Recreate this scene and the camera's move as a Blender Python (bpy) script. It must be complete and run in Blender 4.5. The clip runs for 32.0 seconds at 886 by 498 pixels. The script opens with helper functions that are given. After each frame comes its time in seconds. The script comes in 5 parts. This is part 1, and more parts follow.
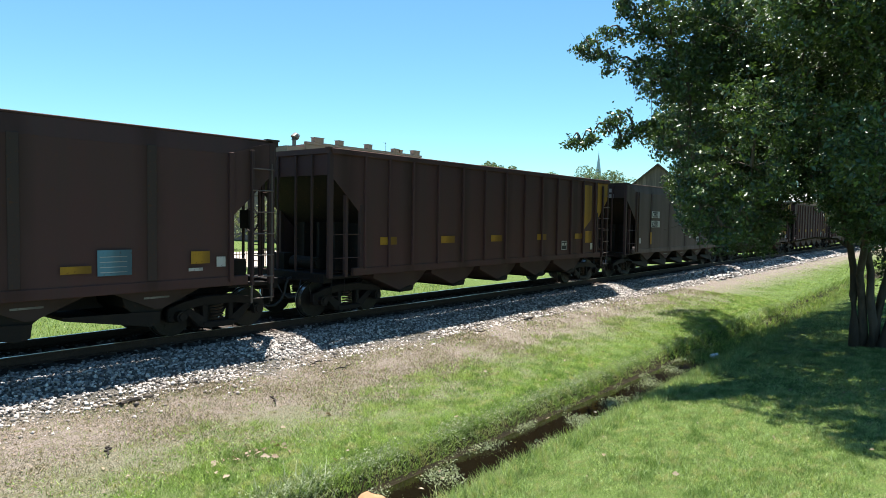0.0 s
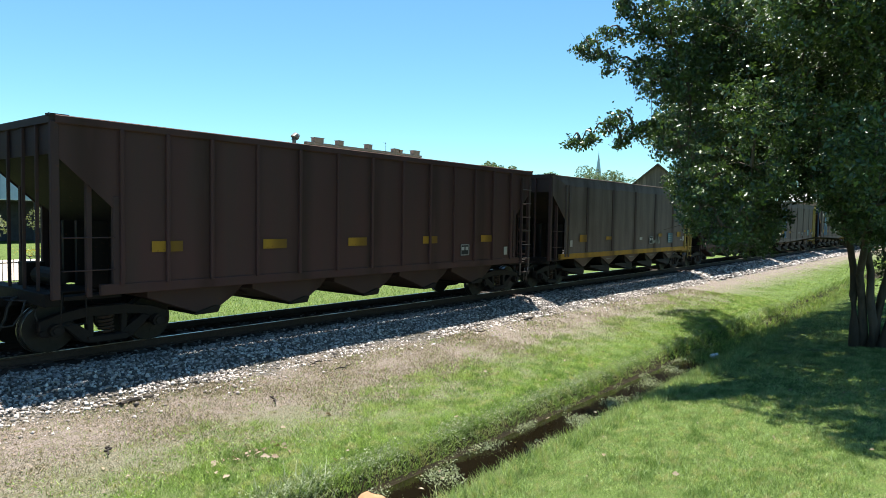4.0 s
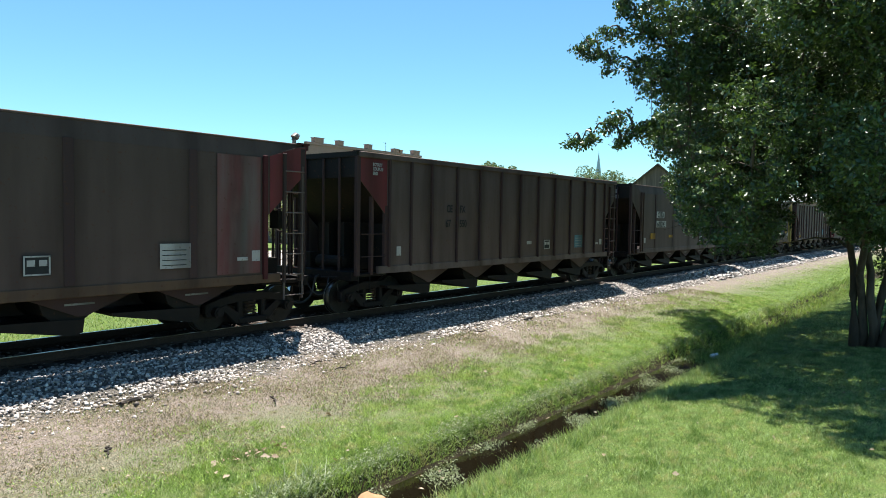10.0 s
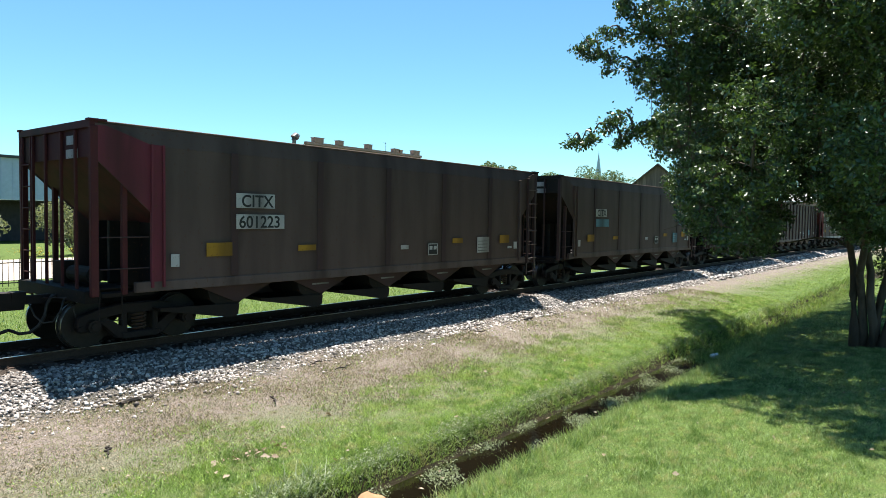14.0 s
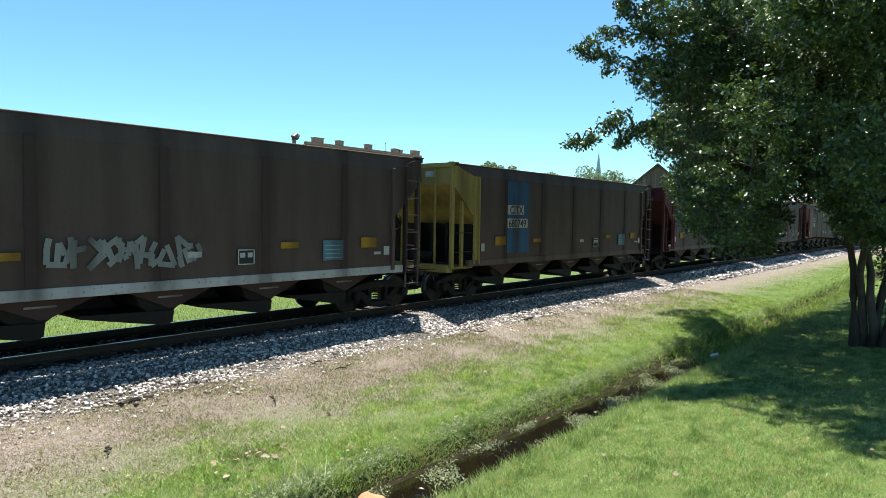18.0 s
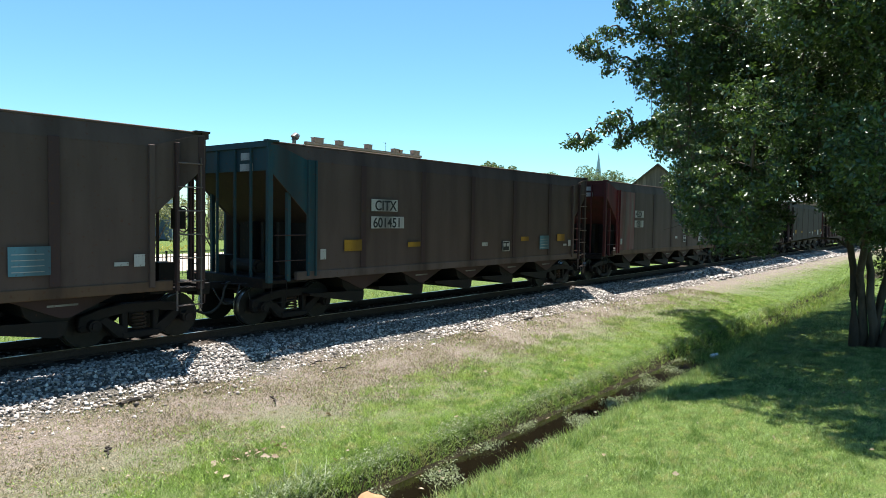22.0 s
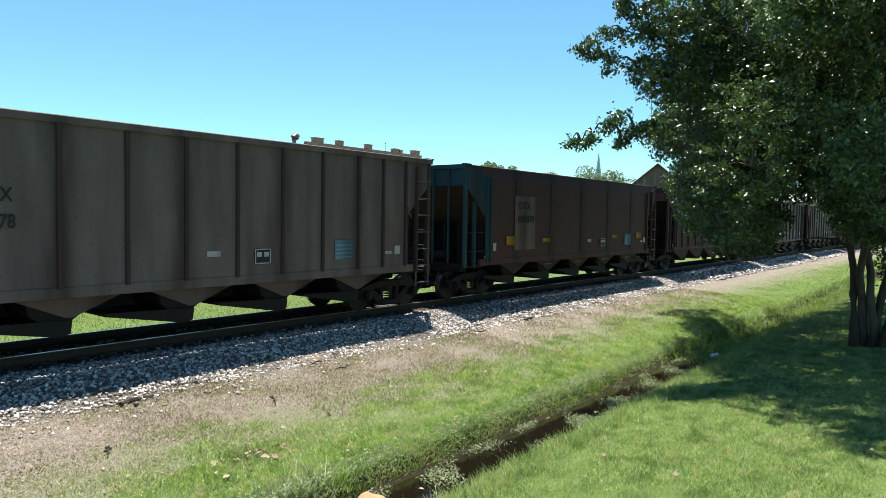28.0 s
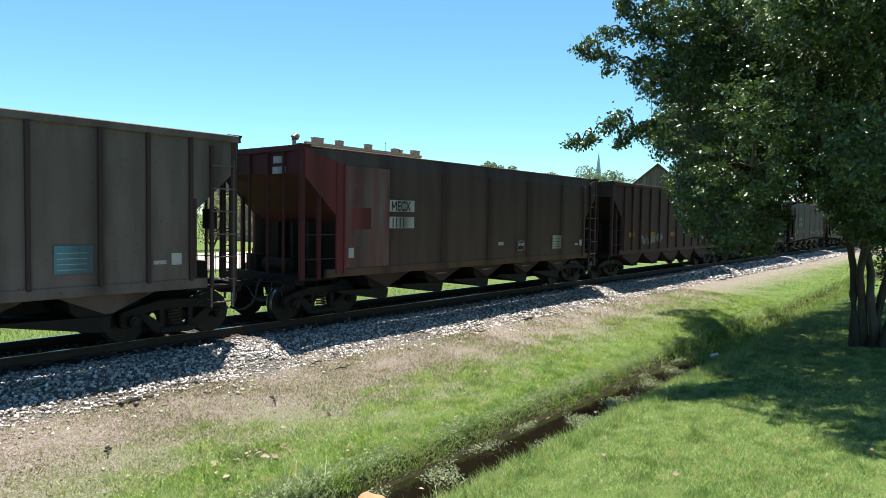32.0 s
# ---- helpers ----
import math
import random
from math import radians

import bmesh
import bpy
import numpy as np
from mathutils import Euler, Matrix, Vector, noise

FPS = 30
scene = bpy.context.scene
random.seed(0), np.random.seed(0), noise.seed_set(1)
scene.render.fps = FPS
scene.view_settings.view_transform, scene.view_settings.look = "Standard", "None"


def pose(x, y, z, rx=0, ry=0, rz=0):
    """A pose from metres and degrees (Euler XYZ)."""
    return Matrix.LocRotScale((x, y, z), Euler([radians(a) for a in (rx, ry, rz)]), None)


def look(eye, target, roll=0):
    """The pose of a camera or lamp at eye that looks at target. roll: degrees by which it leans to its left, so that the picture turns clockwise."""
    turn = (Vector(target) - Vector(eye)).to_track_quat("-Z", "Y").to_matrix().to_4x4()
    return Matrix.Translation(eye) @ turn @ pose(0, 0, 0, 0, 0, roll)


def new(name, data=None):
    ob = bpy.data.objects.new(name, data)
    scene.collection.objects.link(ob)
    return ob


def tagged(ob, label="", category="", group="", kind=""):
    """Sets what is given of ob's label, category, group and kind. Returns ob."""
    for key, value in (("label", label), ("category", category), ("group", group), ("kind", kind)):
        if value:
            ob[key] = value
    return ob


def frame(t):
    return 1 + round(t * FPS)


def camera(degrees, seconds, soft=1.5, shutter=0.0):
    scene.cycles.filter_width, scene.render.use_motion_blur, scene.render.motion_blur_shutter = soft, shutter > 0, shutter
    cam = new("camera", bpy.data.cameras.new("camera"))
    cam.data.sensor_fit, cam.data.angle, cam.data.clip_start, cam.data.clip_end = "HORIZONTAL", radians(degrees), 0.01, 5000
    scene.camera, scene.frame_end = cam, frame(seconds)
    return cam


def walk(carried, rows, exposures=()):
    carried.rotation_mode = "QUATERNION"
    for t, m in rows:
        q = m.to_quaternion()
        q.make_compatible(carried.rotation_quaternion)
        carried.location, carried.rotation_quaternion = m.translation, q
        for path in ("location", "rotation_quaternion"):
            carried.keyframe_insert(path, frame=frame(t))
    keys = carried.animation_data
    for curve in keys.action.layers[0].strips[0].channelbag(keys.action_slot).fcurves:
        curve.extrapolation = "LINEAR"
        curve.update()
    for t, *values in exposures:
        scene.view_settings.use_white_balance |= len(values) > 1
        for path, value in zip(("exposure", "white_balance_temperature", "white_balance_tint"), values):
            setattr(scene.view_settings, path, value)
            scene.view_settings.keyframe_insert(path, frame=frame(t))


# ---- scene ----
cam = camera(66.86, 32.0, soft=0.5)
EYE = (0.0, 0.0, 2.471)
YAW, TILT = math.radians(38.911), math.radians(-2.694)
VIEW = look(EYE, (math.cos(TILT) * math.cos(YAW), math.cos(TILT) * math.sin(YAW), EYE[2] + math.sin(TILT)), 0.912)
walk(cam, [(0, VIEW), (32.0, VIEW)], [(0, 1.67), (32.0, 1.67)])

# the train runs along X towards -X; z = 0 is the top of the rails
YC = 13.474          # centre line of the track
PITCH = 16.175       # coupler to coupler
SPEED = 17.73        # metres a second
LEAD0 = 10.80        # leading corner of the first hopper at 0 s

# ---- world and sun ----
SUN = Vector((1.02, 1.0, 4.45)).normalized()
world = bpy.data.worlds.new("world")
scene.world = world
world.use_nodes = True
wn = world.node_tree.nodes
sky = wn.new("ShaderNodeTexSky")
sky.sky_type = "NISHITA"
sky.sun_disc = False
sky.sun_elevation = math.asin(SUN.z)
sky.sun_rotation = math.atan2(SUN.x, SUN.y)
sky.altitude = 50
sky.air_density, sky.dust_density, sky.ozone_density = 1.0, 0.0, 4.0
wn["Background"].inputs[1].default_value = 0.05
tint = wn.new("ShaderNodeMix")
tint.data_type, tint.blend_type = "RGBA", "MULTIPLY"
tint.inputs[0].default_value = 1.0
tint.inputs[7].default_value = (0.76, 1.105, 1.115, 1.0)
world.node_tree.links.new(sky.outputs[0], tint.inputs[6])
world.node_tree.links.new(tint.outputs[2], wn["Background"].inputs[0])
sun = new("sun", bpy.data.lights.new("sun", "SUN"))
sun.data.energy = 5.0
sun.data.angle = math.radians(0.53)
sun.data.color = (1.0, 0.95, 0.86)
sun.matrix_world = look(SUN * 60, (0, 0, 0))


# ---- materials ----
def material(name):
    m = bpy.data.materials.new(name)
    m.use_nodes = True
    return m, m.node_tree.nodes, m.node_tree.links, m.node_tree.nodes["Principled BSDF"]


def nd(nodes, kind, **values):
    n = nodes.new("ShaderNode" + kind)
    for key, value in values.items():
        n.inputs[key.replace("_", " ")].default_value = value
    return n


def rgba(c):
    return (c[0], c[1], c[2], 1.0)


def mixer(nodes, links, fac, a, b, blend="MIX"):
    m = nodes.new("ShaderNodeMix")
    m.data_type, m.blend_type = "RGBA", blend
    for sock, v in ((m.inputs[0], fac), (m.inputs[6], a), (m.inputs[7], b)):
        if isinstance(v, (int, float)):
            sock.default_value = v
        elif isinstance(v, tuple):
            sock.default_value = v if len(v) == 4 else rgba(v)
        else:
            links.new(v, sock)
    return m.outputs[2]


def ramp(nodes, links, src, lo, hi):
    r = nodes.new("ShaderNodeMapRange")
    r.inputs[1].default_value, r.inputs[2].default_value = lo, hi
    links.new(src, r.inputs[0])
    return r.outputs[0]


def noise_of(nodes, links, scale, detail=4.0, coord="Object", stretch=(1, 1, 1)):
    tc = nodes.new("ShaderNodeTexCoord")
    mp = nodes.new("ShaderNodeMapping")
    mp.inputs["Scale"].default_value = stretch
    links.new(tc.outputs[coord], mp.inputs[0])
    n = nd(nodes, "TexNoise", Scale=scale, Detail=detail)
    links.new(mp.outputs[0], n.inputs[0])
    return n.outputs[0]


def bumped(nodes, links, bsdf, height, strength, dist):
    b = nodes.new("ShaderNodeBump")
    b.inputs["Strength"].default_value, b.inputs["Distance"].default_value = strength, dist
    links.new(height, b.inputs["Height"])
    links.new(b.outputs[0], bsdf.inputs["Normal"])


def paint(name, colour, dirt=(0.056, 0.036, 0.031), amount=0.6, rough=0.75):
    """Weathered railcar paint: blotches of dirt, vertical rain streaks and rust specks."""
    m, n, l, b = material(name)
    blot = ramp(n, l, noise_of(n, l, 0.9, 5), 0.35, 0.75)
    streak = ramp(n, l, noise_of(n, l, 1.0, 4, stretch=(2.6, 2.6, 0.35)), 0.42, 0.72)
    speck = ramp(n, l, noise_of(n, l, 14, 3), 0.62, 0.72)
    info = n.new("ShaderNodeObjectInfo")
    c = mixer(n, l, blot, colour, tuple(x * 0.72 + y * 0.28 for x, y in zip(colour, dirt)))
    s = n.new("ShaderNodeMath")
    s.operation = "MULTIPLY"
    l.new(streak, s.inputs[0])
    s.inputs[1].default_value = amount
    c = mixer(n, l, s.outputs[0], c, dirt)
    k = n.new("ShaderNodeMath")
    k.operation = "MULTIPLY"
    l.new(speck, k.inputs[0])
    k.inputs[1].default_value = 0.5
    c = mixer(n, l, k.outputs[0], c, (0.09, 0.035, 0.015))
    # soot smears that run down from the panel seams
    tc = n.new("ShaderNodeTexCoord")
    sep = n.new("ShaderNodeSeparateXYZ")
    l.new(tc.outputs["Object"], sep.inputs[0])
    off = n.new("ShaderNodeMath")
    off.operation, off.inputs[1].default_value = "ADD", -2.755 + 8 * 2.26
    l.new(sep.outputs[0], off.inputs[0])
    pp = n.new("ShaderNodeMath")
    pp.operation, pp.inputs[1].default_value = "PINGPONG", 1.13
    l.new(off.outputs[0], pp.inputs[0])
    band = n.new("ShaderNodeMapRange")
    band.inputs[1].default_value, band.inputs[2].default_value = 0.10, 0.36
    band.inputs[3].default_value, band.inputs[4].default_value = 0.6, 0.0
    l.new(pp.outputs[0], band.inputs[0])
    mul = n.new("ShaderNodeMath")
    mul.operation = "MULTIPLY"
    l.new(band.outputs[0], mul.inputs[0])
    l.new(ramp(n, l, noise_of(n, l, 1.6, 4, stretch=(2, 2, 0.5)), 0.2, 0.5), mul.inputs[1])
    c = mixer(n, l, mul.outputs[0], c, mixer(n, l, 0.75, c, (0.022, 0.012, 0.008)))
    h = n.new("ShaderNodeHueSaturation")
    l.new(c, h.inputs["Color"])
    v = n.new("ShaderNodeMapRange")
    v.inputs[3].default_value, v.inputs[4].default_value = 0.94, 1.06
    l.new(info.outputs["Random"], v.inputs[0])
    l.new(v.outputs[0], h.inputs["Value"])
    l.new(h.outputs[0], b.inputs["Base Color"])
    b.inputs["Roughness"].default_value = rough
    b.inputs["Specular IOR Level"].default_value = 0.18
    bumped(n, l, b, noise_of(n, l, 3.0, 5), 0.25, 0.02)
    return m


def plain(name, colour, rough=0.7, metal=0.0, scale=8.0, var=0.3, bump=0.2, stretch=(1, 1, 1), spec=0.4):
    m, n, l, b = material(name)
    f = noise_of(n, l, scale, 5, stretch=stretch)
    f2 = noise_of(n, l, scale * 0.13, 3, stretch=stretch)
    c = mixer(n, l, ramp(n, l, f, 0.3, 0.7), tuple(x * (1 - var) for x in colour), tuple(min(1, x * (1 + var)) for x in colour))
    c = mixer(n, l, ramp(n, l, f2, 0.35, 0.7), c, tuple(x * (1 - var * 0.8) for x in colour))
    l.new(c, b.inputs["Base Color"])
    b.inputs["Roughness"].default_value, b.inputs["Metallic"].default_value = rough, metal
    b.inputs["Specular IOR Level"].default_value = spec
    if bump:
        bumped(n, l, b, f, bump, 0.01)
    return m


def leafy(name, dark, light, rough=0.5, trans=0.3, spec=0.5, tuft=0.0):
    """Foliage: every leaf or blade has its own shade, and lets some light through."""
    m, n, l, b = material(name)
    geo = n.new("ShaderNodeNewGeometry")
    c = mixer(n, l, geo.outputs["Random Per Island"], dark, light)
    big = ramp(n, l, noise_of(n, l, 0.5, 3), 0.3, 0.7)
    c = mixer(n, l, big, c, mixer(n, l, 0.5, c, tuple(0.75 * x for x in light)))
    if tuft:
        # greener and drier tufts among the blades
        c = mixer(n, l, ramp(n, l, noise_of(n, l, tuft * 3.4, 2), 0.52, 0.36), c, mixer(n, l, 0.55, c, (0.022, 0.052, 0.009)))
        c = mixer(n, l, ramp(n, l, noise_of(n, l, tuft, 3), 0.52, 0.66), c, mixer(n, l, 0.65, c, (0.46, 0.42, 0.24)))
        c = mixer(n, l, ramp(n, l, noise_of(n, l, tuft * 0.45, 3), 0.53, 0.34), c, mixer(n, l, 0.6, c, (0.050, 0.125, 0.018)))
    l.new(c, b.inputs["Base Color"])
    b.inputs["Roughness"].default_value = rough
    b.inputs["Specular IOR Level"].default_value = spec
    t = n.new("ShaderNodeBsdfTranslucent")
    l.new(mixer(n, l, 1.0, c, (1.0, 1.0, 0.55), "MULTIPLY"), t.inputs[0])
    mix = n.new("ShaderNodeMixShader")
    mix.inputs[0].default_value = trans
    l.new(b.outputs[0], mix.inputs[1])
    l.new(t.outputs[0], mix.inputs[2])
    l.new(mix.outputs[0], n["Material Output"].inputs[0])
    return m


MATS = {
    "olive": paint("olive_paint", (0.094, 0.063, 0.055)),
    "drab": paint("drab_paint", (0.118, 0.084, 0.075)),
    "grey": paint("grey_green_paint", (0.150, 0.114, 0.104)),
    "dark": paint("dark_paint", (0.044, 0.029, 0.026)),
    "brown": paint("brown_paint", (0.072, 0.034, 0.032)),
    "soot": paint("sooty_seam", (0.053, 0.030, 0.030)),
    # black paint, also the painted shade of bays, floors and bulkheads
    "black": paint("black_paint_and_shade", (0.013, 0.011, 0.010), dirt=(0.032, 0.023, 0.017), amount=0.3),
    "red": paint("red_paint", (0.165, 0.034, 0.038), dirt=(0.075, 0.035, 0.030), amount=0.5),
    "worn": paint("worn_red_paint", (0.155, 0.050, 0.050), dirt=(0.15, 0.125, 0.115), amount=1.0),
    # rust, with the shade under the slope sheets darkening its colour
    "rust": paint("shaded_rusted_sheet", (0.030, 0.019, 0.014), dirt=(0.022, 0.015, 0.012), amount=0.8),
    # darker copy of the red, with the shade on the ends in its colour
    "maroon": paint("shaded_maroon_paint", (0.078, 0.018, 0.020), dirt=(0.028, 0.017, 0.015), amount=0.8),
    "wine": paint("wine_red_paint", (0.155, 0.030, 0.045), dirt=(0.048, 0.024, 0.022), amount=0.6),
    # near-black sheet: the shade inside the open ends is in its colour
    "endshade": paint("shaded_end_sheet", (0.006, 0.005, 0.005), dirt=(0.012, 0.008, 0.007), amount=0.5),
    "gold": paint("gold_paint", (0.40, 0.215, 0.022), dirt=(0.14, 0.07, 0.02), amount=0.4),
    "pink": paint("faded_red_paint", (0.22, 0.055, 0.048), dirt=(0.12, 0.10, 0.09), amount=0.9),
    "blue": paint("blue_paint", (0.025, 0.10, 0.20)),
    "teal": paint("teal_paint", (0.02, 0.15, 0.19)),
    "navy": paint("navy_paint", (0.016, 0.045, 0.085)),
    "petrol": paint("petrol_paint", (0.016, 0.058, 0.074)),
    "yellow": paint("yellow_paint", (0.32, 0.235, 0.075), dirt=(0.16, 0.11, 0.04)),
    "ochre": paint("ochre_paint", (0.36, 0.19, 0.02), amount=0.35),
    "spray": paint("sprayed_paint", (0.24, 0.24, 0.23), amount=0.5),
    "white": paint("white_paint", (0.44, 0.42, 0.41), amount=0.35),
    "paleblue": paint("pale_blue_paint", (0.10, 0.22, 0.28), amount=0.3),
    "sill": paint("sill_paint", (0.115, 0.068, 0.043)),
    "letter": plain("lettering_black", (0.02, 0.02, 0.02), 0.8, bump=0),
    "steel": plain("truck_steel", (0.016, 0.011, 0.010), 0.75, 0.3, 12),
    "wheel": plain("wheel_steel", (0.020, 0.015, 0.013), 0.55, 0.4, 10),
    "tread": plain("polished_tread", (0.45, 0.44, 0.43), 0.3, 1.0, 10, bump=0),
    "hose": plain("rubber_hose", (0.025, 0.025, 0.025), 0.6, bump=0),
    "rail": plain("rusty_rail", (0.050, 0.028, 0.018), 0.85, 0.0, 20),
    "railtop": plain("polished_rail_head", (0.5, 0.47, 0.43), 0.28, 1.0, 30, bump=0),
    "tie": plain("creosoted_tie", (0.04, 0.03, 0.024), 0.9, 0, 10, stretch=(0.3, 3, 1)),
    "bark": plain("brown_bark", (0.085, 0.062, 0.048), 0.85, 0, 14, 0.4, 0.6, (1, 1, 0.2)),
    "leaf": leafy("tree_leaf", (0.008, 0.018, 0.009), (0.086, 0.146, 0.042), 0.34, 0.24, 0.60),
    "grass": leafy("lawn_grass", (0.070, 0.150, 0.030), (0.480, 0.620, 0.270), 0.5, 0.35, 0.3, 7.0),
    "verge": leafy("verge_grass", (0.065, 0.145, 0.020), (0.430, 0.590, 0.180), 0.5, 0.35, 0.3, 5.0),
    "drygrass": leafy("dry_grass", (0.110, 0.098, 0.064), (0.260, 0.225, 0.165), 0.7, 0.25, 0.3),
    "weed": leafy("ditch_weed", (0.110, 0.155, 0.080), (0.400, 0.450, 0.310), 0.6, 0.3, 0.2),
    "litter": leafy("dead_leaf", (0.150, 0.100, 0.062), (0.330, 0.265, 0.200), 0.7, 0.15, 0.3),
    "iron": plain("black_iron", (0.02, 0.02, 0.022), 0.5, 0.4, 10),
    "bluewall": plain("blue_grey_siding", (0.36, 0.44, 0.56), 0.55, 0, 3, 0.1, 0.05),
    "darkwall": plain("shaded_dark_wall", (0.05, 0.05, 0.055), 0.7, 0, 3),
    "tan": plain("tan_stucco", (0.24, 0.172, 0.145), 0.85, 0, 4, 0.12, 0.1),
    "concrete": plain("pale_concrete", (0.36, 0.305, 0.255), 0.9, 0, 1.5, 0.12, 0.1),
    "asphalt": plain("asphalt", (0.06, 0.06, 0.06), 0.9, 0, 5),
    "barnwood": plain("weathered_boards", (0.16, 0.128, 0.112), 0.9, 0, 6, 0.65, 0.3, (0.75, 0.75, 0.04)),
    "tin": plain("rusty_tin_roof", (0.13, 0.085, 0.065), 0.6, 0.3, 3, 0.3),
    "vent": plain("weathered_zinc", (0.15, 0.145, 0.145), 0.55, 0.2, 6, 0.25),
    "whiteroof": plain("white_metal_roof", (0.60, 0.60, 0.60), 0.5, 0, 2, 0.08),
    "spire": plain("pale_spire", (0.45, 0.50, 0.55), 0.5, 0.2, 2, 0.1),
    "sandstone": plain("orange_sandstone", (0.300, 0.165, 0.085), 0.9, 0, 9, 0.25, 0.5),
    "wood": plain("driftwood", (0.035, 0.028, 0.023), 0.9, 0, 20, 0.4, 0.4, (0.3, 1, 1)),
    "glass": plain("dark_window", (0.03, 0.04, 0.05), 0.08, 0, 2, 0.1, 0, spec=0.6),
    "carwhite": plain("white_car_paint", (0.75, 0.75, 0.75), 0.25, 0, 2, 0.03, 0),
    "flower": leafy("yellow_flower", (0.36, 0.29, 0.03), (0.45, 0.38, 0.08), 0.6, 0.3, 0.3),
    "shrub": leafy("shrub_leaf", (0.095, 0.120, 0.052), (0.300, 0.320, 0.185), 0.6, 0.3, 0.3),
    "fargreen": leafy("far_leaf", (0.090, 0.130, 0.070), (0.190, 0.235, 0.130), 0.6, 0.25, 0.3),
}


def ground_material():
    """Soil under grass, brown gravelly strip and ballast bed, by the distance from the track."""
    m, n, l, b = material("ground_surface")
    tc = n.new("ShaderNodeTexCoord")
    sep = n.new("ShaderNodeSeparateXYZ")
    l.new(tc.outputs["Object"], sep.inputs[0])
    wob = noise_of(n, l, 0.8, 5)
    wob2 = noise_of(n, l, 3.5, 5)
    add = n.new("ShaderNodeMath")
    add.operation = "MULTIPLY_ADD"
    l.new(wob, add.inputs[0])
    add.inputs[1].default_value = 2.6
    l.new(sep.outputs[1], add.inputs[2])
    add2 = n.new("ShaderNodeMath")
    add2.operation = "MULTIPLY_ADD"
    l.new(wob2, add2.inputs[0])
    add2.inputs[1].default_value = 1.2
    l.new(add.outputs[0], add2.inputs[2])
    narrow = n.new("ShaderNodeMapRange")
    narrow.inputs[1].default_value, narrow.inputs[2].default_value = 8.0, 25.0
    narrow.inputs[3].default_value, narrow.inputs[4].default_value = 0.0, -0.7
    l.new(sep.outputs[0], narrow.inputs[0])
    add3 = n.new("ShaderNodeMath")
    add3.operation = "ADD"
    l.new(add2.outputs[0], add3.inputs[0])
    l.new(narrow.outputs[0], add3.inputs[1])
    y = add2.outputs[0]
    fine = noise_of(n, l, 45, 4)
    mid = noise_of(n, l, 7, 4)
    grass = mixer(n, l, ramp(n, l, fine, 0.3, 0.7), (0.028, 0.055, 0.011), (0.110, 0.170, 0.038))
    grass = mixer(n, l, ramp(n, l, mid, 0.35, 0.75), grass, (0.085, 0.115, 0.034))
    dirt = mixer(n, l, ramp(n, l, fine, 0.3, 0.7), (0.070, 0.056, 0.048), (0.290, 0.246, 0.220))
    dirt = mixer(n, l, ramp(n, l, mid, 0.5, 0.72), dirt, (0.105, 0.098, 0.052))
    stone = mixer(n, l, ramp(n, l, fine, 0.35, 0.65), (0.045, 0.042, 0.040), (0.150, 0.144, 0.138))
    c = mixer(n, l, ramp(n, l, add3.outputs[0], 8.5, 10.9), grass, dirt)
    c = mixer(n, l, ramp(n, l, y, 12.2, 12.7), c, stone)
    # dark bed under the ties, coloured with the shade below the cars
    bed = n.new("ShaderNodeMath")
    bed.operation, bed.inputs[1].default_value = "SUBTRACT", 13.474
    l.new(sep.outputs[1], bed.inputs[0])
    far = n.new("ShaderNodeMath")
    far.operation = "ABSOLUTE"
    l.new(bed.outputs[0], far.inputs[0])
    c = mixer(n, l, ramp(n, l, far.outputs[0], 1.7, 1.3), c, mixer(n, l, ramp(n, l, fine, 0.3, 0.7), (0.02, 0.015, 0.012), (0.06, 0.048, 0.04)))
    c = mixer(n, l, ramp(n, l, y, 18.0, 18.6), c, grass)
    # wet dark mud in the ditch, by height
    mud = mixer(n, l, ramp(n, l, mid, 0.3, 0.7), (0.010, 0.009, 0.004), (0.026, 0.020, 0.009))
    c = mixer(n, l, ramp(n, l, sep.outputs[2], -0.80, -0.92), c, mud)
    l.new(c, b.inputs["Base Color"])
    b.inputs["Roughness"].default_value = 0.95
    b.inputs["Specular IOR Level"].default_value = 0.15
    bumped(n, l, b, fine, 0.9, 0.05)
    return m


MATS["ground"] = ground_material()


def stones_material():
    m, n, l, b = material("ballast_stone")
    geo = n.new("ShaderNodeNewGeometry")
    r = n.new("ShaderNodeValToRGB")
    for i, (at, c) in enumerate(((0.0, (0.050, 0.043, 0.040)), (0.35, (0.185, 0.166, 0.156)), (0.72, (0.470, 0.430, 0.408)), (1.0, (0.740, 0.700, 0.660)))):
        e = r.color_ramp.elements[i] if i < 2 else r.color_ramp.elements.new(at)
        e.position, e.color = at, rgba(c)
    l.new(geo.outputs["Random Per Island"], r.inputs[0])
    c = mixer(n, l, ramp(n, l, noise_of(n, l, 30, 3), 0.3, 0.7), r.outputs[0], mixer(n, l, 0.35, r.outputs[0], (0.15, 0.12, 0.10)))
    # stones darken towards the rails: the train's shade put into their colour
    tc = n.new("ShaderNodeTexCoord")
    sep = n.new("ShaderNodeSeparateXYZ")
    l.new(tc.outputs["Object"], sep.inputs[0])
    rail_shade = n.new("ShaderNodeMapRange")
    rail_shade.inputs[1].default_value, rail_shade.inputs[2].default_value = 11.2, 12.5
    rail_shade.inputs[3].default_value, rail_shade.inputs[4].default_value = 0.0, 0.93
    l.new(sep.outputs[1], rail_shade.inputs[0])
    l.new(mixer(n, l, rail_shade.outputs[0], c, mixer(n, l, 0.25, (0.055, 0.042, 0.034), c)), b.inputs["Base Color"])
    b.inputs["Roughness"].default_value = 0.85
    return m


MATS["stone"] = stones_material()


